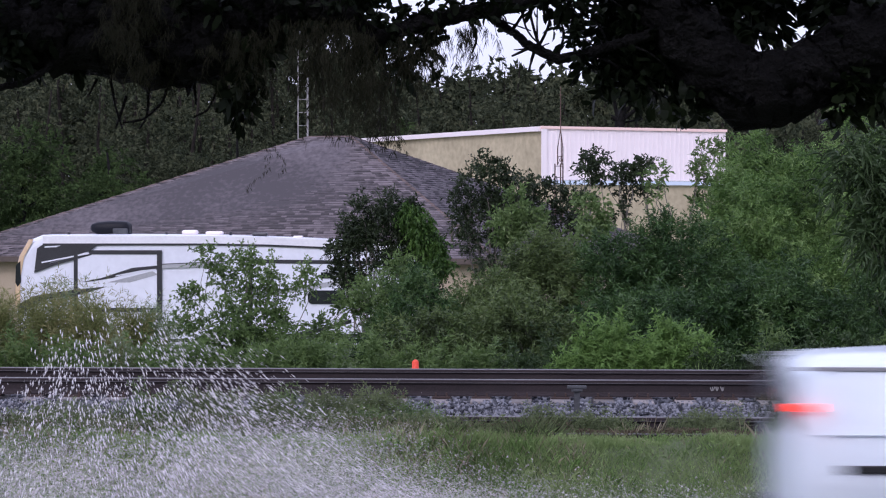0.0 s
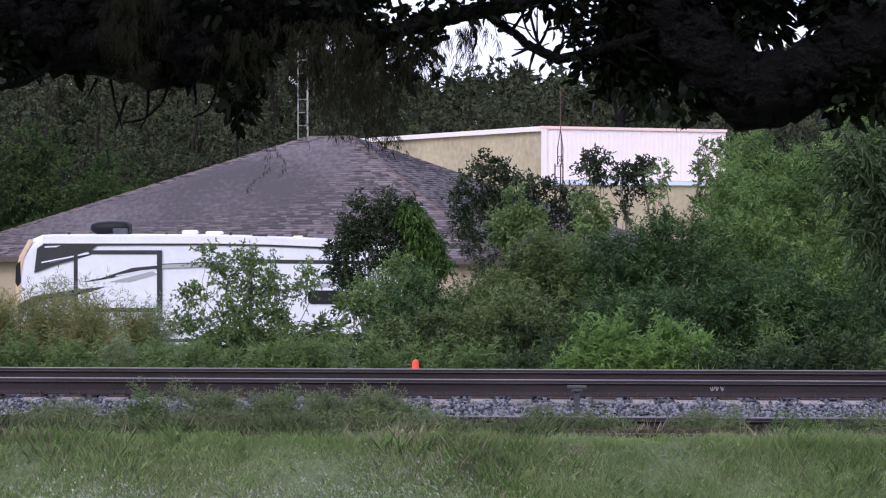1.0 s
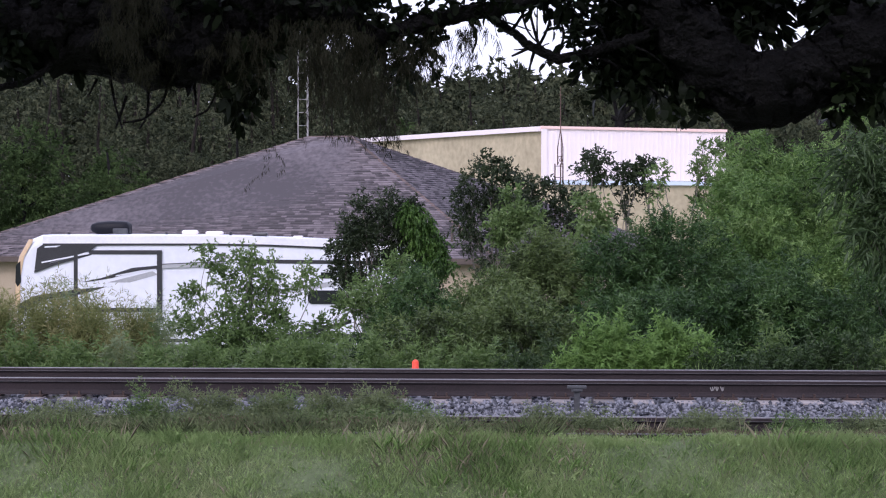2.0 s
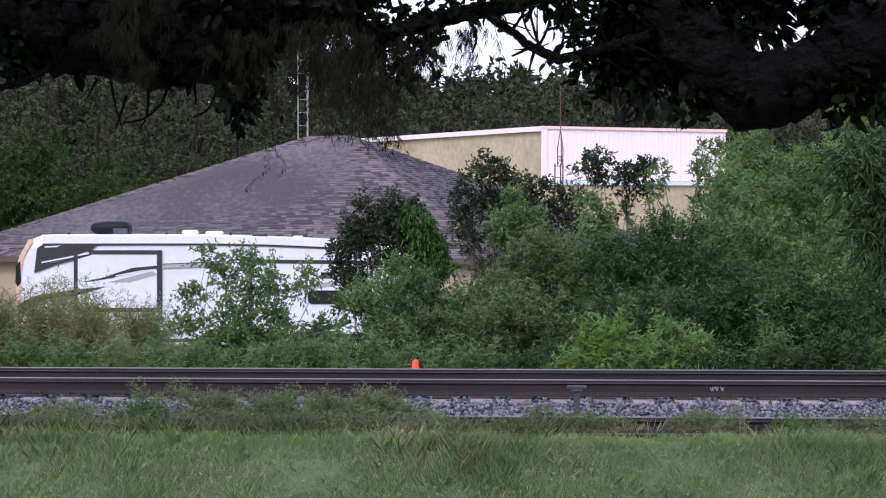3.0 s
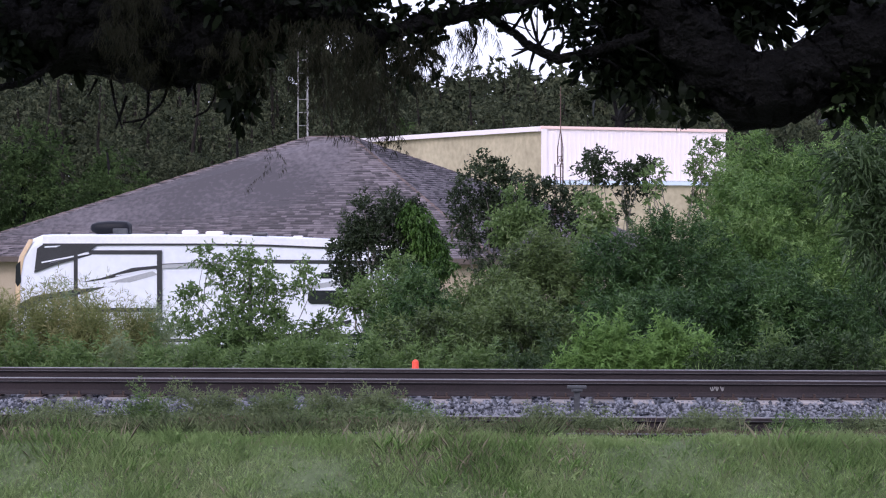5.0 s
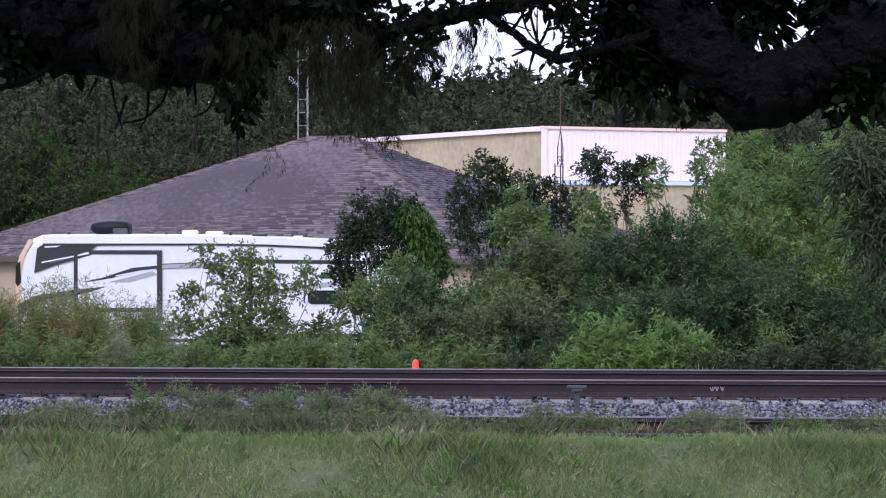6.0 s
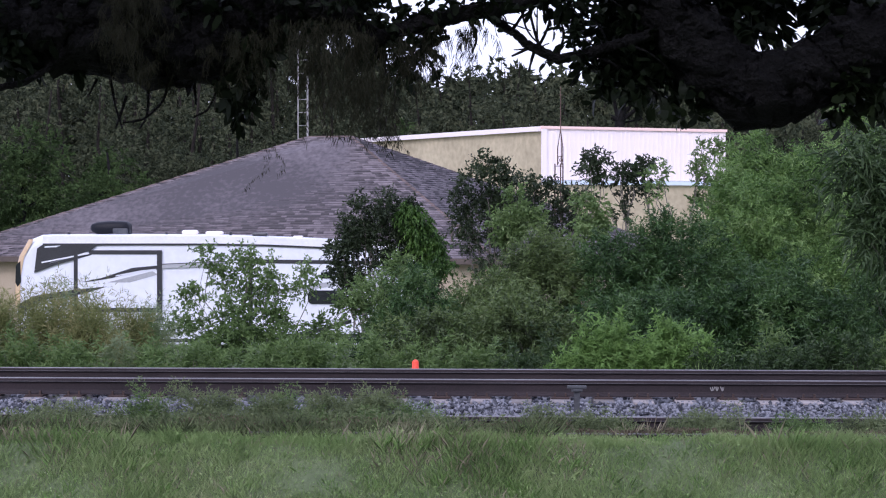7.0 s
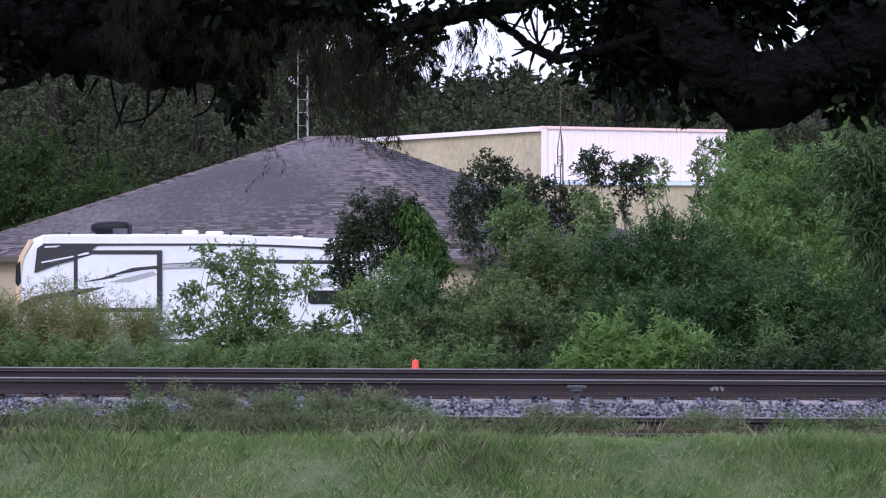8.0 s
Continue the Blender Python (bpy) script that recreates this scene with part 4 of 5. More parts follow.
leafy_stems("shrub_tree", at, rel(at, (0.933, 50, 3.93, 3), (1.386, 50, 3.901, 3), (0.622, 50, 3.618, 3), (1.753, 50, 3.675, 3), (1.216, 50, 3.364, 4), (0.764, 50, 3.053, 4), (1.64, 50, 3.081, 4), (0.933, 50, 2.586, 4), (1.57, 50, 2.586, 4), (0.509, 50, 3.222, 2)),
            "dark_shrub", "dark shrubby tree beyond the willows", 50, 0.1, 0.05, 30, 0.24, 9, 0.03, 0.27, "tree", "shrubs before the hall")
at = (2.441, 52, gz(0, 52))
leafy_stems("shrub_tree", at, rel(at, (2.294, 52, 3.667, 3), (2.662, 52, 3.446, 3), (2.147, 52, 3.299, 4), (2.515, 52, 2.976, 4), (3.397, 52, 3.299, 3), (3.618, 52, 3.373, 3), (3.324, 52, 2.858, 4), (2.882, 52, 2.785, 3)),
            "dark_shrub", "low dark shrub before the hall", 51, 0.1, 0.05, 26, 0.24, 9, 0.03, 0.25, "tree", "shrubs before the hall")

at = (3.991, 48, gz(0, 48))
leafy_stems("small_tree", at, rel(at, (3.747, 48, 4.141, 4), (3.543, 48, 4.073, 2), (4.357, 48, 3.937, 3), (4.765, 48, 4.073, 3), (4.561, 48, 3.734, 2), (3.814, 48, 3.802, 2)),
            "dark_shrub", "thin open small tree before the white parapet", 61, 0.1, 0.05, 22, 0.2, 9, 0.03, 0.16, "tree", "shrubs before the hall")
at = (5.282, 46, gz(0, 46))
leafy_stems("small_tree", at, rel(at, (4.995, 46, 3.733, 4), (5.997, 46, 4.539, 3), (6.322, 46, 4.383, 4), (6.062, 46, 4.019, 4), (6.296, 46, 3.499, 5), (6.518, 46, 3.889, 4)),
            "shrub", "open green small tree before the white parapet", 62, 0.1, 0.05, 13, 0.2, 9, 0.03, 0.17, "tree", "shrubs before the hall")
for i, (u, y, high) in enumerate(((1.371, 37, 3.199), (2.731, 37, 3.147))):
    at = (u, y, gz(u, y))
    leafy_stems("sapling", at, [((0, 0, high - at[2] - 0.15), 4), ((0.15, 0, high - at[2] - 0.45), 4), ((-0.2, 0, high - at[2] - 0.6), 4)], "shrub", "fresh light green sapling among the willows", 70 + i, 0.09, 0.045, 26, 0.2, 9, 0.014, 0.16, "bush", "saplings")


# ---- weeds along the far side of the track ----
def tall_weed(at, width, high, material, label, seed, shoots=260, leaf=0.08, wide=0.022, name="weed_clump", group="weeds beyond the track", hang=0.25, reach=0.3):
    return bush(name, at, width, width * 0.7, high, material, label, seed, shoots, 11, leaf, wide, reach, hang, 12, 0.34, 0.05, "weeds", group, 7, 1.0)


rng = np.random.default_rng(8)
for i, x in enumerate(np.linspace(-7.1, -4.52, 11)):
    y = 29.5 + rng.random() * 2
    top_z = 1.68 - 0.22 * rng.random() - (0.29 if i > 7 else 0)
    tall_weed((x, y, gz(x, y)), 0.9 + 0.3 * rng.random(), top_z - gz(x, y), "dry_weed" if i % 5 else "grey_weed", "feathery olive-brown tall weeds beyond the track", 200 + i, 700, 0.09, 0.014, hang=0.1, reach=0.38)
for i, x in enumerate(np.linspace(-6.6, 6.9, 34)):
    y = 27.2 + rng.random() * 1.2 - LEAN * x
    high = 0.75 + 0.35 * rng.random()
    # darker weeds at the right carry the willows' overhang shade in their colour
    tall_weed((x, y, gz(x, y)), 0.6 + 0.3 * rng.random(), high, "weed" if 1.7 < x < 3.6 else ("grey_weed" if x < -1.4 and rng.random() < 0.25 else ("shrub" if x < 1 or rng.random() < 0.3 else "painted_shade_leaf")), "low green weeds behind the rails", 300 + i, 200, 0.085, 0.024)
for i, (x, top_z) in enumerate(((1.92, 1.27), (2.15, 1.18), (2.43, 1.32), (2.7, 1.26), (2.97, 1.16), (3.25, 1.22), (3.56, 1.1))):
    y = 27.6
    tall_weed((x, y, gz(x, y)), 0.5, top_z - gz(x, y) + 0.05, "weed", "bright yellow-green tall weeds behind the rails", 350 + i, 330, 0.085, 0.03)
tall_weed((4.64, 28, gz(4.64, 28)), 0.5, 1.38 - gz(4.64, 28), "shrub", "pale green leafy weed before the dark willows", 360, 240, 0.085, 0.026)


# ---- grass ----
def blades(n, xr, qr, high, wide, rng, lean=0.35, base=None, clumping=0.6):
    x = rng.uniform(*xr, n)
    q = rng.uniform(*qr, n)
    keep = rng.random(n) < 1 - clumping * (0.5 + 0.5 * np.sin(x * 2.3 + 1.7 * np.sin(q * 1.9)) * np.sin(q * 3.1 + x * 0.8))
    x, q = x[keep], q[keep]
    n = len(x)
    y = q - LEAN * x
    z = ground_z(x, y) if base is None else base(q)
    d = unit(np.stack([rng.normal(size=n) * lean, rng.normal(size=n) * lean, np.ones(n)], axis=1))
    patch = 0.82 + 0.28 * np.sin(x * 1.3 + 2) * np.sin(q * 2.2 + x * 0.5)
    h = high * (0.45 + 0.75 * rng.random(n)) * patch
    return leaf_arrays(np.stack([x, y, z - 0.02], axis=1), d, h, wide * (0.6 + 0.8 * rng.random(n)), rng, 0.3, 0.12)


def tufts(n, xr, qr, high, wide, rng, each=34, spread=0.17, lean=0.75):
    """Tufts of blades that fan out from their foot."""
    x0, q0 = rng.uniform(*xr, n), rng.uniform(*qr, n)
    size = (0.55 + 0.5 * rng.random(n)) * (0.85 + 0.25 * np.sin(x0 * 1.9 + 3 * q0))
    a, r = rng.random((n, each)) * 2 * math.pi, rng.random((n, each)) ** 0.7
    out = np.stack([np.cos(a), np.sin(a)], axis=-1) * r[..., None]
    k = spread * size[:, None]
    x, q = (x0[:, None] + out[..., 0] * k).ravel(), (q0[:, None] + out[..., 1] * k).ravel()
    y = q - LEAN * x
    m = n * each
    d = unit(np.concatenate([out.reshape(-1, 2) * lean + rng.normal(size=(m, 2)) * 0.22, np.ones((m, 1))], axis=1))
    h = high * np.repeat(size, each) * (0.5 + 0.6 * rng.random(m))
    return leaf_arrays(np.stack([x, y, ground_z(x, y) - 0.015], axis=1), d, h, wide * (0.6 + 0.8 * rng.random(m)), rng, 0.3, 0.22)


def herbs(n, xr, qr, high, rng, leaf=0.036, wide=0.009):
    """Small leaves of low plants between the blades, facing all ways."""
    x, q = rng.uniform(*xr, n), rng.uniform(*qr, n)
    hump = 0.72 + 0.28 * np.sin(x * 3.1 + 2.0 * np.sin(q * 2.7)) * np.sin(q * 4.3 + x * 1.3)
    y = q - LEAN * x
    z = ground_z(x, y) + high * hump * rng.random(n) ** 0.6
    d = unit(rng.normal(size=(n, 3)) + (0, 0, 0.7))
    return leaf_arrays(np.stack([x, y, z], axis=1), d, leaf * (0.5 + rng.random(n)), wide * (0.6 + 0.8 * rng.random(n)), rng, 0.3, 0.2)


def lawn(n, xr, qr, high, wide, rng, lean=0.35, cover=0.5):
    """Fine blades in uneven swathes: tall and dense here, short and thin there."""
    x, q = rng.uniform(*xr, n), rng.uniform(*qr, n)
    swathe = 0.5 + 0.22 * np.sin(x * 2.1 + 1.3 * np.sin(q * 3.7)) + 0.16 * np.sin(x * 5.3 + q * 6.1 + 1) + 0.16 * np.sin(x * 9.7 - q * 11 + 2 * np.sin(x * 3.1))
    keep = rng.random(n) < cover + (1.3 - cover) * swathe
    x, q, swathe = x[keep], q[keep], swathe[keep]
    m = len(x)
    y = q - LEAN * x
    comb = np.stack([0.35 * np.sin(x * 6.1 + q * 4.0), 0.3 * np.sin(x * 4.3 - q * 7.0 + 1), np.zeros(m)], axis=1)
    d = unit(rng.normal(size=(m, 3)) * (lean, lean, 0) + comb * lean * 0.8 + (0, 0, 1))
    h = high * (0.35 + 0.75 * rng.random(m)) * (0.5 + 0.9 * swathe)
    return leaf_arrays(np.stack([x, y, ground_z(x, y) - 0.02], axis=1), d, h, wide * (0.6 + 0.8 * rng.random(m)), rng, 0.3, 0.16)


rng = np.random.default_rng(12)
grass = finish("grass", joined("grass", [
    lawn(96000, (-4.6, 4.6), (16.0, 17.65), 0.15, 0.0032, rng, 0.36, 0.9),
    tufts(300, (-4.6, 4.6), (17.1, 17.7), 0.2, 0.004, rng, 24, lean=0.6),
    lawn(7000, (-4.6, 1.0), (17.6, 18.4), 0.18, 0.0042, rng, 0.45, 0.2),
    lawn(5000, (1.0, 4.6), (17.6, 18.4), 0.11, 0.0042, rng, 0.45, 0.2),
    herbs(7000, (-4.6, 4.6), (16.0, 17.5), 0.16, rng, 0.03, 0.012),
    blades(2500, (-12, -4.6), (16.1, 18.6), 0.22, 0.012, rng, 0.5),
    blades(2500, (4.6, 12), (16.1, 18.6), 0.22, 0.012, rng, 0.5),
    blades(5000, (-12, 12), (25.2, 30), 0.4, 0.012, rng, 0.5),
    blades(700, (3.2, 7.2), (26.2, 27.6), 0.8, 0.014, rng, 0.16),
    blades(260, (-6.6, 3.2), (26.2, 27.6), 0.6, 0.012, rng, 0.2),
    blades(2000, (-8, 8), (3.5, 7.8), 0.1, 0.008, rng),
]), "grass")
tagged(grass, "unmown green grass between the road and the railway", "grass", kind="stuff")
rough = finish("rough_grass", joined("rough_grass", [
    lawn(14000, (-4.6, 1.0), (17.6, 18.9), 0.26, 0.004, rng, 0.45, 0.2),
    lawn(7000, (1.0, 4.6), (17.6, 18.7), 0.14, 0.004, rng, 0.45, 0.1),
    herbs(9000, (-4.6, 0.6), (17.8, 19.1), 0.3, rng, 0.034, 0.014),
    tufts(520, (-4.6, 0.6), (17.8, 19.05), 0.34, 0.0045, rng, 26, lean=0.5),
    tufts(110, (1.2, 4.6), (18.0, 18.8), 0.15, 0.004, rng, 26),
]), "bank_weed")
tagged(rough, "rough greyish grass overgrowing the siding", "grass", kind="stuff")
fresh = finish("fresh_grass", joined("fresh_grass", [
    tufts(120, (1.0, 4.6), (18.0, 18.5), 0.2, 0.005, rng, 30, 0.14, 0.7),
    tufts(60, (-4.6, 1.0), (17.7, 18.9), 0.36, 0.006, rng, 26, 0.12, 0.5),
    tufts(160, (-4.6, 4.6), (16.3, 17.6), 0.24, 0.005, rng, 26, 0.1, 0.5),
]), "weed")
tagged(fresh, "fresh bright green grass tufts on the bank", "grass", kind="stuff")
brown = finish("brown_undergrowth", joined("brown_undergrowth", [
    herbs(9000, (1.2, 4.6), (17.75, 18.3), 0.09, rng, 0.034, 0.014),
    herbs(9000, (-4.6, 1.2), (17.8, 19.0), 0.2, rng, 0.034, 0.014),
    tufts(40, (-4.6, 4.6), (17.6, 18.6), 0.2, 0.003, rng, 18, 0.1, 0.5),
]), "russet")
tagged(brown, "reddish brown dead undergrowth on the bank", "undergrowth", kind="stuff")
straw = finish("straw", joined("straw", [tufts(70, (-4.6, 4.6), (17.3, 18.4), 0.36, 0.0024, rng, 6, 0.1, 0.3), tufts(300, (-4.6, 4.6), (16.4, 17.7), 0.2, 0.0024, rng, 9, 0.1, 0.4), tufts(110, (-0.6, 1.4), (17.1, 17.9), 0.22, 0.0024, rng, 12, 0.12, 0.4), tufts(60, (-4.6, -3.2), (17.2, 17.9), 0.22, 0.0024, rng, 12, 0.12, 0.4)]), "straw")
tagged(straw, "dry brown grass stalks among the green grass", "grass", kind="stuff")

for i, (x, d, high, w) in enumerate(((-2.88, 19.1, 1.07, 0.5), (-2.57, 19.2, 1.12, 0.55), (-2.13, 19.1, 1.05, 0.5), (-1.79, 19.2, 1.07, 0.5), (-1.43, 19.2, 1.13, 0.6), (-1.14, 19.3, 1.11, 0.55), (-0.79, 19.3, 1.1, 0.6), (-0.51, 19.1, 1.05, 0.5), (-0.24, 18.9, 0.94, 0.5), (0.94, 18.9, 0.9, 0.5), (1.46, 18.7, 0.87, 0.5), (2.5, 18.6, 0.9, 0.7), (3.43, 18.5, 0.87, 0.6), (3.96, 18.5, 0.87, 0.6), (-3.87, 18.9, 0.93, 0.6), (-3.39, 18.9, 0.97, 0.6), (-2.5, 18.3, 0.88, 0.6), (-2.09, 18.3, 0.9, 0.6), (-1.63, 18.3, 0.89, 0.6), (-1.17, 18.4, 0.92, 0.7), (-0.64, 18.3, 0.91, 0.6), (-0.02, 18.2, 0.86, 0.5))):
    z = float(bed_z(across(x, d)))
    tall_weed((x, d, z), w * 1.35, high - z, "bank_weed" if i % 4 else "shrub", "ragged grey-green weeds overgrowing the siding", 400 + i, 480, 0.038, 0.011, group="weeds on the siding", reach=0.16)


# ---- ballast stones ----
def stone_shapes(rng, count):
    eight = np.array([(1, 0, 0.2), (-1, 0.1, 0), (0.1, 1, 0), (0, -1, 0.1), (0.1, 0, 1), (0, 0.1, -1)], float)
    v = eight[None] * (0.5 + 0.35 * rng.random((count, 6, 1))) + rng.normal(size=(count, 6, 3)) * 0.16
    f = np.array([(0, 2, 4), (2, 1, 4), (1, 3, 4), (3, 0, 4), (2, 0, 5), (1, 2, 5), (3, 1, 5), (0, 3, 5)])
    return v, f


def stones():
    rng = np.random.default_rng(21)
    n = 18700
    v, f = stone_shapes(rng, n)
    x = rng.uniform(-6.3, 4.6, n)
    y = np.where(rng.random(n) < 0.85, rng.uniform(19.5, 21.8, n), rng.uniform(22.3, 23.6, n))
    z = bed_z(y) + rng.random(n) * 0.035
    size = 0.026 + 0.024 * rng.random(n) ** 2
    a = rng.random((n, 3)) * 6.28
    ca, sa, cb, sb = np.cos(a[:, 0]), np.sin(a[:, 0]), np.cos(a[:, 1]), np.sin(a[:, 1])
    rot = np.stack([np.stack([ca, -sa * cb, sa * sb], -1), np.stack([sa, ca * cb, -ca * sb], -1), np.stack([0 * ca, sb, cb], -1)], axis=1)
    v = np.einsum("nij,nkj->nki", rot, v * size[:, None, None]) + np.stack([x, y, z], axis=1)[:, None, :]
    near = (np.abs(x - 2.2) < 0.75) & (y < 20.6)
    near &= np.cumsum(near) <= 290
    rest = ~near
    i = (np.arange(rest.sum()) * 6)[:, None, None]
    ob = finish("loose_stones", raw_mesh("loose_stones", v[rest].reshape(-1, 3), (f[None] + i).reshape(-1, 3)), "stone", bed)
    tagged(ob, kind="stuff")
    shapes = []
    sv, _ = stone_shapes(rng, 6)
    for k in range(6):
        me = raw_mesh("stone", sv[k], f)
        me.materials.append(M["stone"])
        shapes.append(me)
    for j, q in enumerate(np.flatnonzero(near)):
        s = finish("stone", shapes[j % 6], None, bed)
        s.location, s.rotation_euler, s.scale = (x[q], y[q], z[q]), a[q], [size[q]] * 3


stones()


# ---- woods behind ----
def woods():
    rng = np.random.default_rng(77)
    arr, trunks = [], []
    for d, n, size, count in ((144, 30, 0.24, 290), (160, 34, 0.26, 300), (178, 34, 0.32, 260), (200, 34, 0.42, 230), (222, 34, 0.6, 200), (240, 34, 0.8, 180), (262, 34, 1.3, 180), (285, 30, 2.2, 160)):
        for i in range(n):
            x = (i + rng.random()) / n * 150 * d / 190 - 75 * d / 190
            rise = np.interp(x / d, [-0.22, -0.06, -0.045, -0.03, 0.0, 0.06, 0.11, 0.22], [0.116, 0.116, 0.106, 0.086, 0.08, 0.083, 0.09, 0.1]) - (0.008 if d > 270 else 0)
            h = (4.7 + rise * d) * ((0.72 + 0.28 * rng.random()) if d < 190 else (0.86 + 0.14 * rng.random())) * (0.8 if d < 150 else 1)
            w = 6.5 + rng.random() * 4
            y = d + rng.normal() * 4
            k = 26
            up = rng.random(k) ** 0.8
            c = np.stack([x + rng.normal(size=k) * w * 0.3 * (1.25 - up), y + rng.normal(size=k) * w * 0.3, -1.5 + h * (0.05 + 0.92 * up)], axis=1)
            s = (0.6 + 0.7 * rng.random(k))[:, None] * np.array([1.5, 1.5, 1.2]) * (1.3 - 0.75 * up[:, None])
            arr.append(sprays(c, s, int(count * 1.25), rng, 9, 0.9, size * 1.15, size * 0.8, 0.2, 0.2, 0.45, True))
            trunks.append(tube(wander((x, y, -2), (x + rng.normal(), y, h * 0.85), 5, 0.1, rng), np.linspace(0.25, 0.06, 5), 5))
    # unseen tree row added behind the camera to block low sky light
    for i in range(22):
        x, y, h = i * 4.0 - 44, -16 + rng.normal() * 2, 8 + 3 * rng.random()
        c = np.stack([x + rng.normal(size=20) * 1.8, y + rng.normal(size=20) * 1.2, 1 + h * rng.random(20)], axis=1)
        arr.append(sprays(c, np.full((20, 3), 1.3), 150, rng, 9, 0.9, 0.45, 0.3, 0.2, 0.2))
        trunks.append(tube(wander((x, y, 0.9), (x, y, h), 5, 0.1, rng), np.linspace(0.25, 0.06, 5), 5))
    top = tagged(empty("woods", (0, 0, 0)), "dark mixed woods behind the buildings, plus an added unseen row behind the camera", "woods", kind="stuff")
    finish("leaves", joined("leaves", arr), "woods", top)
    finish("trunks", tubes_mesh("trunks", trunks), "wood_bark", top)


woods()


def broad_tree(name, at, high, width, material, label, seed, sprays_n=1500, leaf=0.26, wide=0.15, clumps=30, low=0.25):
    rng = np.random.default_rng(seed)
    top = empty(name, at, 0, label, "tree", "trees by the woods")
    c, r = dome_clumps(width, width, high, clumps, rng, low, 0.24)
    finish("crown", joined("crown", [sprays(c, r, int(sprays_n * 1.4), rng, 10, 0.6, leaf, wide, 0.25, 0.2, 0.4, True)]), material, top)
    ts = [tube(wander((0, 0, -0.3), (0, 0, high * 0.8), 7, 0.1, rng), np.linspace(0.28, 0.07, 7), 8)]
    for k in range(10):
        q = c[rng.integers(len(c))]
        ts.append(tube(wander((0, 0, high * (0.2 + 0.4 * rng.random())), q, 6, 0.2, rng), np.linspace(0.1, 0.02, 6), 6))
    finish("trunk", tubes_mesh("trunk", ts), "silhouette_bark", top)
    return top


for i, (x, y, high, w, mat) in enumerate(((-24.828, 118, 11.5, 7.5, "bright_tree"), (-20.83, 124, 11.0, 7.0, "bright_tree"), (-16.434, 128, 10.5, 6.5, "woods"), (-29.4, 115, 13, 8, "bright_tree"),
                                          (-13.588, 132, 12.5, 7, "woods"), (-3.563, 150, 13.5, 7, "bright_tree"), (6.193, 150, 13, 7, "woods"), (17.647, 150, 14, 8, "woods"),
                                          (25.181, 140, 15, 9, "woods"))):
    broad_tree("broadleaf_tree", (x, y, -1.95), high, w, mat, "broad green tree at the edge of the woods", 500 + i, 1500, 0.2, 0.12)


def forked_tree():
    """A dark tree with bare spreading limbs over the hall."""
    rng = np.random.default_rng(9)
    at = (12.57, 142, -1.95)
    top = empty("forked_tree", at, 0, "dark tree with bare spreading limbs behind the hall", "tree", "trees by the woods")
    base = np.array([0, 0, 9.637 + 1.95])
    ts = [tube(wander((0, 0, -0.3), base, 6, 0.05, rng), np.linspace(0.5, 0.36, 6), 8)]
    arr = []
    for dx, dz, r in ((-2.6, 1.6, 0.2), (-1.2, 3.4, 0.18), (0.4, 4.6, 0.22), (2.0, 2.6, 0.2), (3.4, 1.7, 0.18), (4.6, 1.1, 0.1), (-3.6, 2.2, 0.1)):
        line = wander(base, base + (dx, rng.normal() * 0.5, dz), 8, 0.25, rng)
        ts.append(tube(line, np.linspace(r, r * 0.3, 8), 7))
        for k in range(4):
            e = line[-1 - k] + rng.normal(size=3) * 0.6
            ts.append(tube(wander(line[-2 - k], e, 4, 0.2, rng), np.linspace(0.06, 0.02, 4), 5))
            arr.append(sprays([e], [(0.5, 0.5, 0.35)], 26, rng, 9, 0.4, 0.24, 0.12))
    finish("trunk", tubes_mesh("trunk", ts), "silhouette_bark", top)
    finish("crown", joined("crown", arr), "woods", top)


forked_tree()


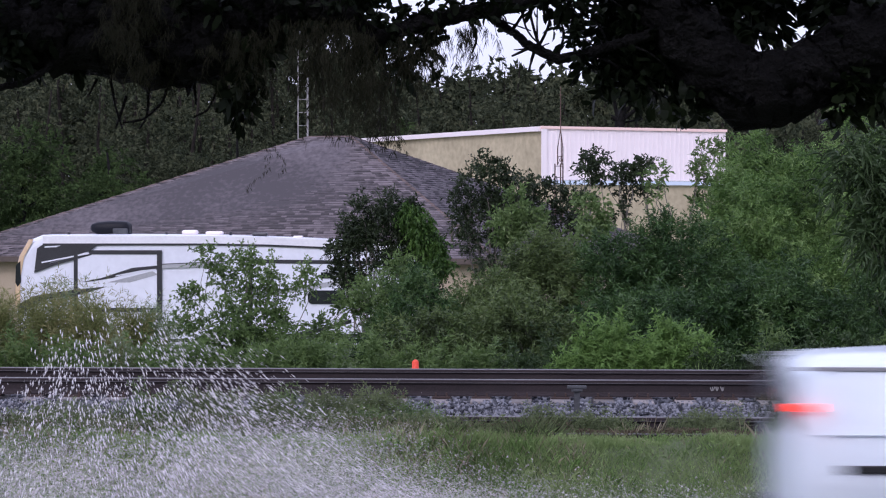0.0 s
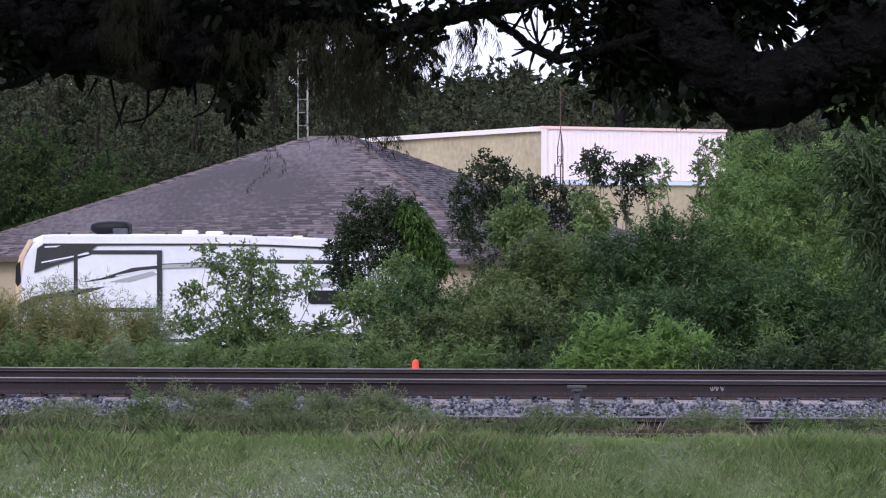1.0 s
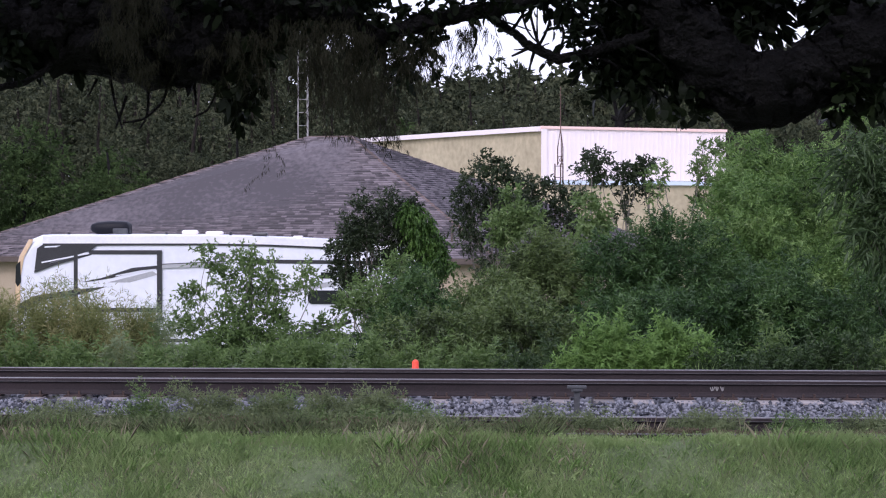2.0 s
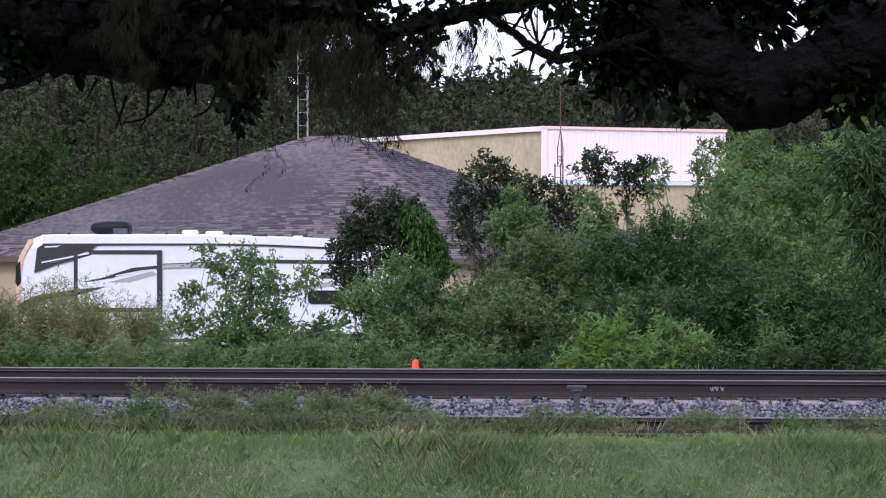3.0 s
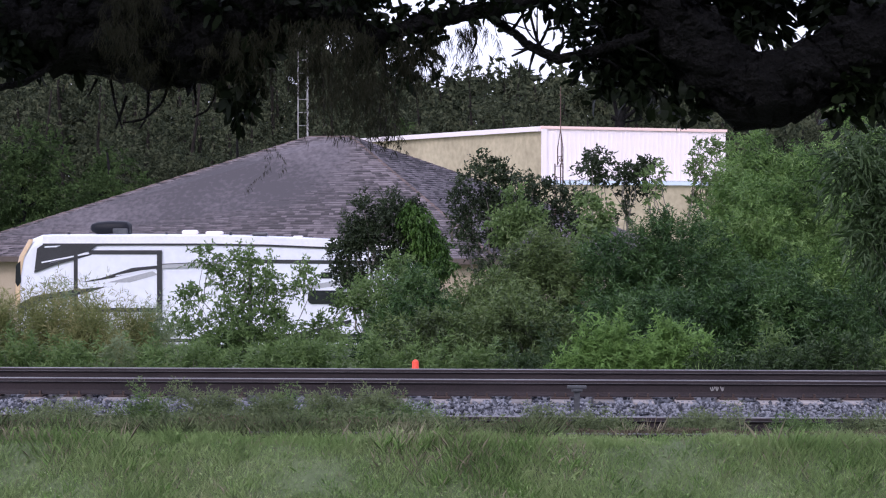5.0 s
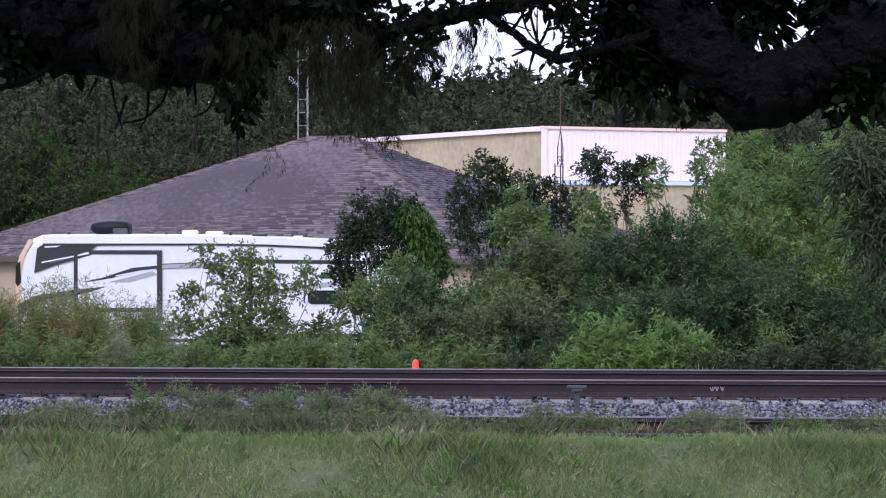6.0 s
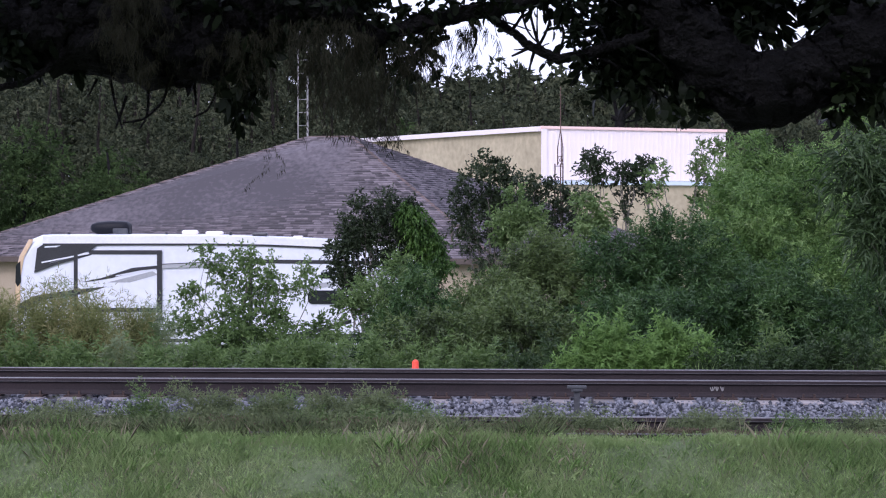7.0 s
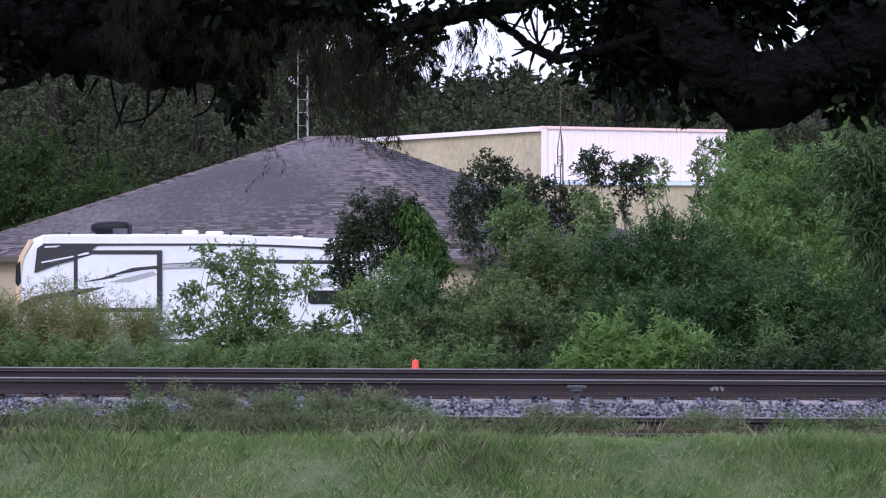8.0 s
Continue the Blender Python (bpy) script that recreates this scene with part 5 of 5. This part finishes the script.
# ---- live oak whose limbs hang before the view ----
def oak():
    rng = np.random.default_rng(33)
    top = empty("live_oak", (4.6, 6.6, gz(4.6, 6.6)), 0, "old live oak over the lawn, mossy limbs coloured near black as a silhouette", "tree")
    o = np.array(top.location)

    def limb(points, radii, name="limb", rough=0.1, seg=30, dense=12):
        p = np.array(points, float)
        t = np.linspace(0, len(p) - 1, (len(p) - 1) * dense + 1)
        q = np.stack([np.interp(t, np.arange(len(p)), p[:, k]) for k in range(3)], axis=1)
        for _ in range(3):
            q[1:-1] = (q[:-2] + 2 * q[1:-1] + q[2:]) / 4
        r = np.interp(t, np.arange(len(p)), radii) * (1 + rng.normal(size=len(t)) * rough * 0.6)
        q[1:-1] += rng.normal(size=(len(q) - 2, 3)) * (np.mean(radii) * 0.06)
        v, f = tube(q - o, r, seg, 0.0, rng)
        ring = np.arange(len(v)) % seg
        ridge = np.repeat(np.cumsum(rng.normal(size=(len(t), 1)) * 0.25, axis=0), seg, axis=0)[:, 0]
        axis = np.repeat(q - o, seg, axis=0)
        v = np.array(v)
        k = 1 + rough * (0.9 * np.sin(ring * 2 * math.pi / seg * 5 + ridge * 3) + 0.7 * np.sin(ring * 2 * math.pi / seg * 9 - ridge * 4) + rng.normal(size=len(v)) * 0.8)
        v = axis + (v - axis) * k[:, None]
        finish(name, tubes_mesh(name, [([Vector(a) for a in v], f)]), "silhouette_bark", top)
        return q

    limb([(4.6, 6.6, -0.2), (4.55, 6.6, 1.0), (4.5, 6.65, 2.4), (4.2, 6.7, 3.6), (3.7, 6.8, 4.5)], [0.55, 0.45, 0.4, 0.36, 0.3], "trunk", 0.06, 28)
    # low limb that sags into the view and rises again
    limb([(4.3, 6.7, 3.3), (2.6, 6.9, 3.5), (1.566, 7, 3.415), (1.398, 7, 3.326), (1.219, 7, 3.233), (1.081, 7, 3.206), (0.966, 7, 3.281), (0.853, 7, 3.415), (0.744, 7, 3.594), (0.626, 7, 3.791)],
         [0.26, 0.2, 0.14, 0.125, 0.12, 0.13, 0.12, 0.12, 0.1, 0.08], rough=0.07)
    # upper limb to the far side of the view
    limb([(3.7, 6.8, 4.5), (2.0, 7.0, 4.35), (0.6, 7.0, 4.1), (-0.285, 7, 3.673), (-0.473, 7, 3.544), (-0.622, 7, 3.475), (-0.76, 7, 3.411), (-0.919, 7, 3.38), (-1.097, 7, 3.415), (-1.314, 7, 3.425), (-1.552, 7, 3.455), (-2.4, 7.0, 3.5)],
         [0.26, 0.22, 0.2, 0.15, 0.1, 0.1, 0.125, 0.15, 0.15, 0.14, 0.12, 0.08], rough=0.09)
    limb([(-1.092, 7.1, 3.545), (-1.333, 7.1, 3.525), (-1.534, 7.1, 3.565), (-2.2, 7.1, 3.7)], [0.12, 0.14, 0.13, 0.1], rough=0.09)
    mid = limb([(-0.457, 6.9, 3.523), (-0.34, 6.9, 3.465), (-0.242, 6.9, 3.391), (-0.135, 6.9, 3.422), (0.012, 6.9, 3.461), (0.207, 6.9, 3.496), (0.421, 6.9, 3.552), (0.578, 6.9, 3.64)], [0.07, 0.05, 0.033, 0.028, 0.03, 0.028, 0.025, 0.02], rough=0.08, seg=12)
    loop = limb([(0.13, 6.95, 3.485), (0.228, 6.95, 3.426), (0.307, 6.95, 3.364), (0.395, 6.95, 3.32), (0.484, 6.95, 3.336), (0.572, 6.95, 3.364), (0.739, 6.95, 3.411), (0.896, 6.95, 3.489)], [0.013, 0.014, 0.016, 0.018, 0.017, 0.018, 0.02, 0.03], rough=0.08, seg=10)
    limb([(-1.647, 6.9, 3.201), (-1.53, 6.9, 3.219), (-1.442, 6.9, 3.236), (-1.364, 6.9, 3.285), (-1.276, 6.9, 3.367)], [0.012, 0.012, 0.012, 0.011, 0.012], rough=0.08, seg=8)
    # bare twigs under the upper limb
    for line in (((-1.164, 7, 3.257), (-1.146, 7, 3.158), (-1.122, 7, 3.083)), ((-0.958, 7, 3.257), (-0.974, 7, 3.182), (-1.041, 7, 3.114), (-1.12, 7, 3.103)), ((-1.107, 7, 3.198), (-1.126, 7, 3.138), (-1.146, 7, 3.083)),
                 ((-0.792, 7, 3.277), (-0.79, 7, 3.217), (-0.82, 7, 3.148), (-0.869, 7, 3.124)), ((-0.869, 7, 3.237), (-0.865, 7, 3.166)), ((-1.21, 7, 3.257), (-1.241, 7, 3.198)), ((-1.029, 7, 3.237), (-1.033, 7, 3.128), (-1.061, 7, 3.083)),
                 ((-0.285, 7, 3.376), (-0.315, 7, 3.316), (-0.305, 7, 3.267)), ((0.238, 6.95, 3.421), (0.287, 6.95, 3.489), (0.277, 6.95, 3.548)), ((0.326, 6.95, 3.352), (0.375, 6.95, 3.45), (0.356, 6.95, 3.529)),
                 ((0.395, 6.95, 3.322), (0.425, 6.95, 3.411), (0.395, 6.95, 3.489)), ((0.307, 6.95, 3.364), (0.238, 6.95, 3.332)), ((0.316, 6.95, 3.348), (0.297, 6.95, 3.277)), ((0.507, 7, 3.356), (0.645, 7, 3.277), (0.764, 7, 3.198)),
                 ((-0.047, 6.9, 3.445), (0.031, 6.9, 3.533)), ((-0.164, 6.9, 3.416), (-0.261, 6.9, 3.465), (-0.281, 6.9, 3.523)), ((0.09, 6.9, 3.474), (0.119, 6.9, 3.387), (0.1, 6.9, 3.338))):
        limb(line, np.linspace(0.006, 0.0035, len(line)), "twig", 0.1, 6, 5)
    for k in range(44):
        line = mid if k % 2 else loop
        a = line[rng.integers(8, len(line) - 4)]
        e = a + rng.normal(size=3) * (0.1, 0.05, 0.09)
        limb([a, (a + e) / 2 + rng.normal(size=3) * 0.015, e], [0.0045, 0.0035, 0.002], "twig", 0.1, 6, 4)
    # leaves
    def cluster(spots, n, leaves=9, reach=0.11, leaf=0.056, wide=0.027):
        c = np.array([s[:3] for s in spots])
        r = np.array([[s[3], s[3] * 1.2, s[3]] for s in spots])
        v, f = sprays(c, r, n, rng, leaves, reach, leaf, wide, 0.2, 0.1, 0.6, oval=True)
        return v - o, f

    arr = [
        cluster([(0.655, 7.1, 3.515, 0.09), (0.745, 7.2, 3.495, 0.14), (0.929, 7.2, 3.515, 0.12), (1.132, 7.2, 3.556, 0.11), (1.251, 7.3, 3.526, 0.06), (1.458, 7.2, 3.525, 0.12),
                 (1.558, 7.1, 3.445, 0.14), (0.635, 7.1, 3.394, 0.08), (0.735, 7.1, 3.364, 0.09), (0.815, 7.1, 3.324, 0.07)], 640),
        cluster([(1.507, 7, 3.277, 0.12), (1.417, 7, 3.217, 0.06), (1.427, 7, 3.148, 0.02), (1.378, 7, 3.158, 0.025), (1.516, 7, 3.198, 0.04)], 90, 7, 0.06),
        cluster([(0.586, 7, 3.237, 0.03), (0.665, 7, 3.247, 0.035), (0.744, 7, 3.217, 0.03), (0.853, 7, 3.168, 0.03), (0.665, 7, 3.306, 0.035), (0.546, 7, 3.297, 0.02)], 44, 7, 0.06),
        cluster([(-0.32, 6.9, 3.504, 0.07), (-0.408, 6.9, 3.474, 0.05), (-0.183, 6.9, 3.377, 0.035), (-0.076, 6.9, 3.357, 0.035), (-0.096, 6.9, 3.484, 0.035), (-0.242, 6.9, 3.474, 0.04), (0.051, 6.9, 3.508, 0.04), (0.168, 6.9, 3.523, 0.05),
                 (0.324, 6.9, 3.513, 0.04), (0.49, 6.9, 3.465, 0.03), (0.454, 6.95, 3.381, 0.03), (0.421, 6.9, 3.523, 0.03), (-0.125, 6.9, 3.309, 0.03)], 200, 7, 0.08, 0.04, 0.021),
        cluster([(-0.691, 6.9, 3.201, 0.04), (-0.652, 6.9, 3.309, 0.05), (-0.71, 6.9, 3.152, 0.025), (-1.501, 6.9, 3.328, 0.03), (-1.491, 6.9, 3.387, 0.04)], 60, 7, 0.055),
        cluster([(-1.433, 7, 3.495, 0.12), (-1.196, 7, 3.514, 0.12), (-0.899, 7, 3.534, 0.12), (-0.661, 7, 3.554, 0.12), (-0.523, 7, 3.554, 0.08), (-1.512, 7, 3.356, 0.05), (-1.314, 7, 3.356, 0.03)], 330, 8, 0.08),
    ]
    # unseen crown added above and behind the camera to shade the limbs
    c = np.stack([rng.uniform(-6, 8, 190), rng.uniform(-8, 7.6, 190), rng.uniform(4.9, 7.5, 190)], axis=1)
    v, f = sprays(c, np.tile([(1.0, 1.0, 0.5)], (190, 1)), 4500, rng, 9, 0.5, 0.19, 0.11)
    arr.append((v - o, f))
    finish("crown", joined("crown", arr), "silhouette_oak_leaf", top, "small leathery leaves coloured near black as a silhouette")
    # two more limbs out of view, added to carry that shading crown
    limb([(3.7, 6.8, 4.5), (2.0, 3.0, 5.4), (0.0, -2.0, 6.0), (-2.0, -6.0, 6.5)], [0.28, 0.2, 0.14, 0.06])
    limb([(3.7, 6.8, 4.5), (5.5, 3.0, 5.6), (6.5, -2.0, 6.4)], [0.25, 0.18, 0.08])
    return top


oak()


# ---- hanging moss ----
MOSS = []


def moss(at, width, length, strands, seed, deep=0.12, label="grey-green hanging moss on the oak limb", fluff=52, fine=1.0):
    rng = np.random.default_rng(seed)
    p, d = [], []
    for _ in range(strands):
        x, y = rng.uniform(-width / 2, width / 2), rng.normal() * deep
        size = length * (0.2 + 0.9 * rng.random()) * (1 - 0.5 * abs(2 * x / width) ** 2)
        n = int(fluff * (0.4 + size / length))
        t = np.sort(rng.random(n))
        swing = np.cumsum(rng.normal(size=(n, 2)) * 0.006, axis=0)
        p.append(np.stack([x + swing[:, 0], y + swing[:, 1], 0.03 - t * size], axis=1))
        d.append(np.stack([rng.normal(size=n) * 0.45, rng.normal(size=n) * 0.45, -0.8 - 0.5 * rng.random(n)], axis=1))
    p, d = np.concatenate(p), unit(np.concatenate(d))
    n = len(p)
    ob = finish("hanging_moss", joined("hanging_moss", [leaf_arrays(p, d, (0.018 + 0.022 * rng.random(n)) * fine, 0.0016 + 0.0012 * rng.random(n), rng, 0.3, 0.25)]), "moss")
    ob.matrix_world = pose(*at)
    tagged(ob, label, "hanging moss", "moss on the oak", "stuff")
    MOSS.append(ob)
    return ob


for i, (at, w, h, n) in enumerate((((-1.037, 6.8, 3.551), 0.17, 0.34, 70), ((-1.075, 6.8, 3.397), 0.1, 0.2, 26), ((-0.356, 6.85, 3.421), 0.2, 0.42, 46), ((-0.225, 6.85, 3.372), 0.2, 0.4, 42), ((-0.525, 6.9, 3.426), 0.14, 0.24, 16),
                                  ((-0.642, 6.9, 3.38), 0.2, 0.36, 34), ((-0.124, 6.85, 3.343), 0.14, 0.26, 26), ((0.119, 6.9, 3.406), 0.04, 0.24, 7), ((-0.415, 6.85, 3.305), 0.1, 0.26, 16), ((-0.983, 6.9, 3.27), 0.14, 0.1, 8),
                                  ((0.012, 6.9, 3.406), 0.14, 0.2, 14), ((-0.279, 6.85, 3.227), 0.16, 0.24, 22), ((-0.76, 6.9, 3.33), 0.12, 0.2, 12), ((-0.46, 6.85, 3.4), 0.1, 0.34, 18))):
    moss(at, w, h, n, 600 + i)
for i, (at, h) in enumerate((((-0.613, 6.9, 3.055), 0.25), ((-0.336, 6.9, 3.133), 0.19), ((-0.219, 6.9, 3.084), 0.17), ((-0.242, 6.9, 3.094), 0.13), ((-0.193, 6.9, 3.104), 0.16))):
    moss(at, 0.03, h, 3, 650 + i, 0.02, "thin loose strand of hanging moss", 60, 0.6)


# ---- slender tree whose long leaves reach in from the side ----
# its leaf colour is darkened because the tree stands in shade
at = (7.383, 28.5, gz(7.222, 28.5))
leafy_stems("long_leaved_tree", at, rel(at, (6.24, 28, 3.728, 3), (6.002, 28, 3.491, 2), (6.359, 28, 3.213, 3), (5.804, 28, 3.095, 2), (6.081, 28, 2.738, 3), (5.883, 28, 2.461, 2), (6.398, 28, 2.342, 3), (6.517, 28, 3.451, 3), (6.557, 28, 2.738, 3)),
            "painted_shade_leaf", "slender tree with long drooping green leaves, darkened as if in shade", 80, 0.16, 0.034, 28, 0.34, 8, 0.02, 0.24, "tree", hang=0.5)


# ---- water thrown up by the van ----
def drops(name, parent, material, count, spread, size, seed, long=2.2, slant=0.0):
    rng = np.random.default_rng(seed)
    if long < 1.5:
        c = rng.normal(size=(count, 3)) * np.array(spread)
        s = size * (0.5 + rng.random(count))
        v = (rng.normal(size=(count, 3, 3)) * s[:, None, None] + c[:, None, :]).reshape(-1, 3)
        f = np.arange(count * 3).reshape(-1, 3)
        return finish(name, raw_mesh(name, v, f), material, parent)
    oct_v = np.array([(1, 0, 0), (-1, 0, 0), (0, 1, 0), (0, -1, 0), (0, 0, 1), (0, 0, -1)], float)
    oct_f = np.array([(0, 2, 4), (2, 1, 4), (1, 3, 4), (3, 0, 4), (2, 0, 5), (1, 2, 5), (3, 1, 5), (0, 3, 5)])
    c = rng.normal(size=(count, 3)) * np.array(spread)
    c[:, 0] += c[:, 2] * slant
    s = size * (0.4 + rng.random(count) ** 2 * 1.4)
    v = oct_v[None] * s[:, None, None]
    v[:, :, 2] *= long
    v[:, :, 0] += v[:, :, 2] * slant
    v = (v + c[:, None, :]).reshape(-1, 3)
    f = (oct_f[None] + (np.arange(count) * 6)[:, None, None]).reshape(-1, 3)
    return finish(name, raw_mesh(name, v, f), material, parent)


SPLASH = empty("water_splash", (0, 0, 0), 0, "white splash of water falling back beside the road", "water splash", kind="stuff")
SPRAY = []
rng = np.random.default_rng(91)
for i in range(190):
    u = min(max(rng.normal() * 0.95 - 2.2, -4.2), -0.3)
    crest = np.interp(u, [-4.2, -3.0, -2.6, -1.8, -1.35, -0.7, -0.3], [1.2, 1.75, 1.98, 1.95, 1.7, 1.15, 0.9])
    z = crest * (1 - 0.75 * rng.random() ** 1.3) - 0.12
    thing = drops("droplets", SPLASH, "water", 46, (0.09, 0.2, 0.13), 0.0038, 1000 + i, 1.6 + 3.4 * rng.random(), -0.55 * (u + 2.9))
    SPRAY.append((thing, (u, 14.9 + rng.normal() * 0.5 - LEAN * u, z), (0.25 + (u + 2.4) * 0.75 + rng.normal() * 0.2, 0.2 + rng.normal() * 0.2, -0.3 + rng.normal() * 0.18 + 0.2 * (z - 1)), 9.8))
for i in range(170):
    u = rng.uniform(-1.2, 2.3) if i % 2 else rng.uniform(-4.4, -0.2)
    z = rng.uniform(0.15, 1.1) if u < -0.8 else rng.uniform(0.25, 0.6) - 0.07 * u
    thing = drops("mist", SPLASH, "mist", 2300, (0.45, 0.35, 0.15), 0.0038, 2000 + i, 1.2)
    hangs = i % 5 == 0
    SPRAY.append((thing, (u, 15.2 + rng.normal() * 0.3 - LEAN * u, z), (0.5 + rng.normal() * 0.2, 0.1, -0.05 if hangs else -0.3), 0.7 if hangs else (3.6 if u < 0 else 4.0)))


# ---- everything that moves ----
def motions():
    a = radians(TURN)
    start = Vector((2.522, 15.1 - LEAN * 2.522, 0.0))
    run = Vector((math.cos(a), math.sin(a), 0)) * 17.0
    rows = []
    for t in (0.0, 2.0, 4.0, 6.0, 8.0):
        p = start + run * t
        rows.append((t, pose(p.x, p.y, 0.0, 0, 0, TURN)))
    walk(VAN, rows)
    for thing, at, speed, fall in SPRAY:
        rows = []
        for k in range(0, 28):
            t = k * 0.1
            z = at[2] + speed[2] * t - fall * t * t / 2
            rows.append((t, pose(at[0] + speed[0] * t, at[1] + speed[1] * t, max(z, -0.7))))
            if z < -0.7:
                break
        rows.append((8.0, rows[-1][1]))
        walk(thing, rows)
    for i, (ob, much) in enumerate(SWAY):
        p = ob.matrix_world.translation.copy()
        walk(ob, [(t, pose(*p, 0, much * (math.sin(t * 0.9 + i * 2.1) + 0.5 * math.sin(t * 2.3 + i)), 0)) for t in np.arange(0, 8.01, 0.5)])
    for i, ob in enumerate(MOSS):
        p = ob.matrix_world.translation.copy()
        walk(ob, [(t, pose(*p, 0, 1.1 * math.sin(t * 1.3 + i * 1.7) + 0.5 * math.sin(t * 2.9 + i), 0)) for t in np.arange(0, 8.01, 0.5)])


motions()
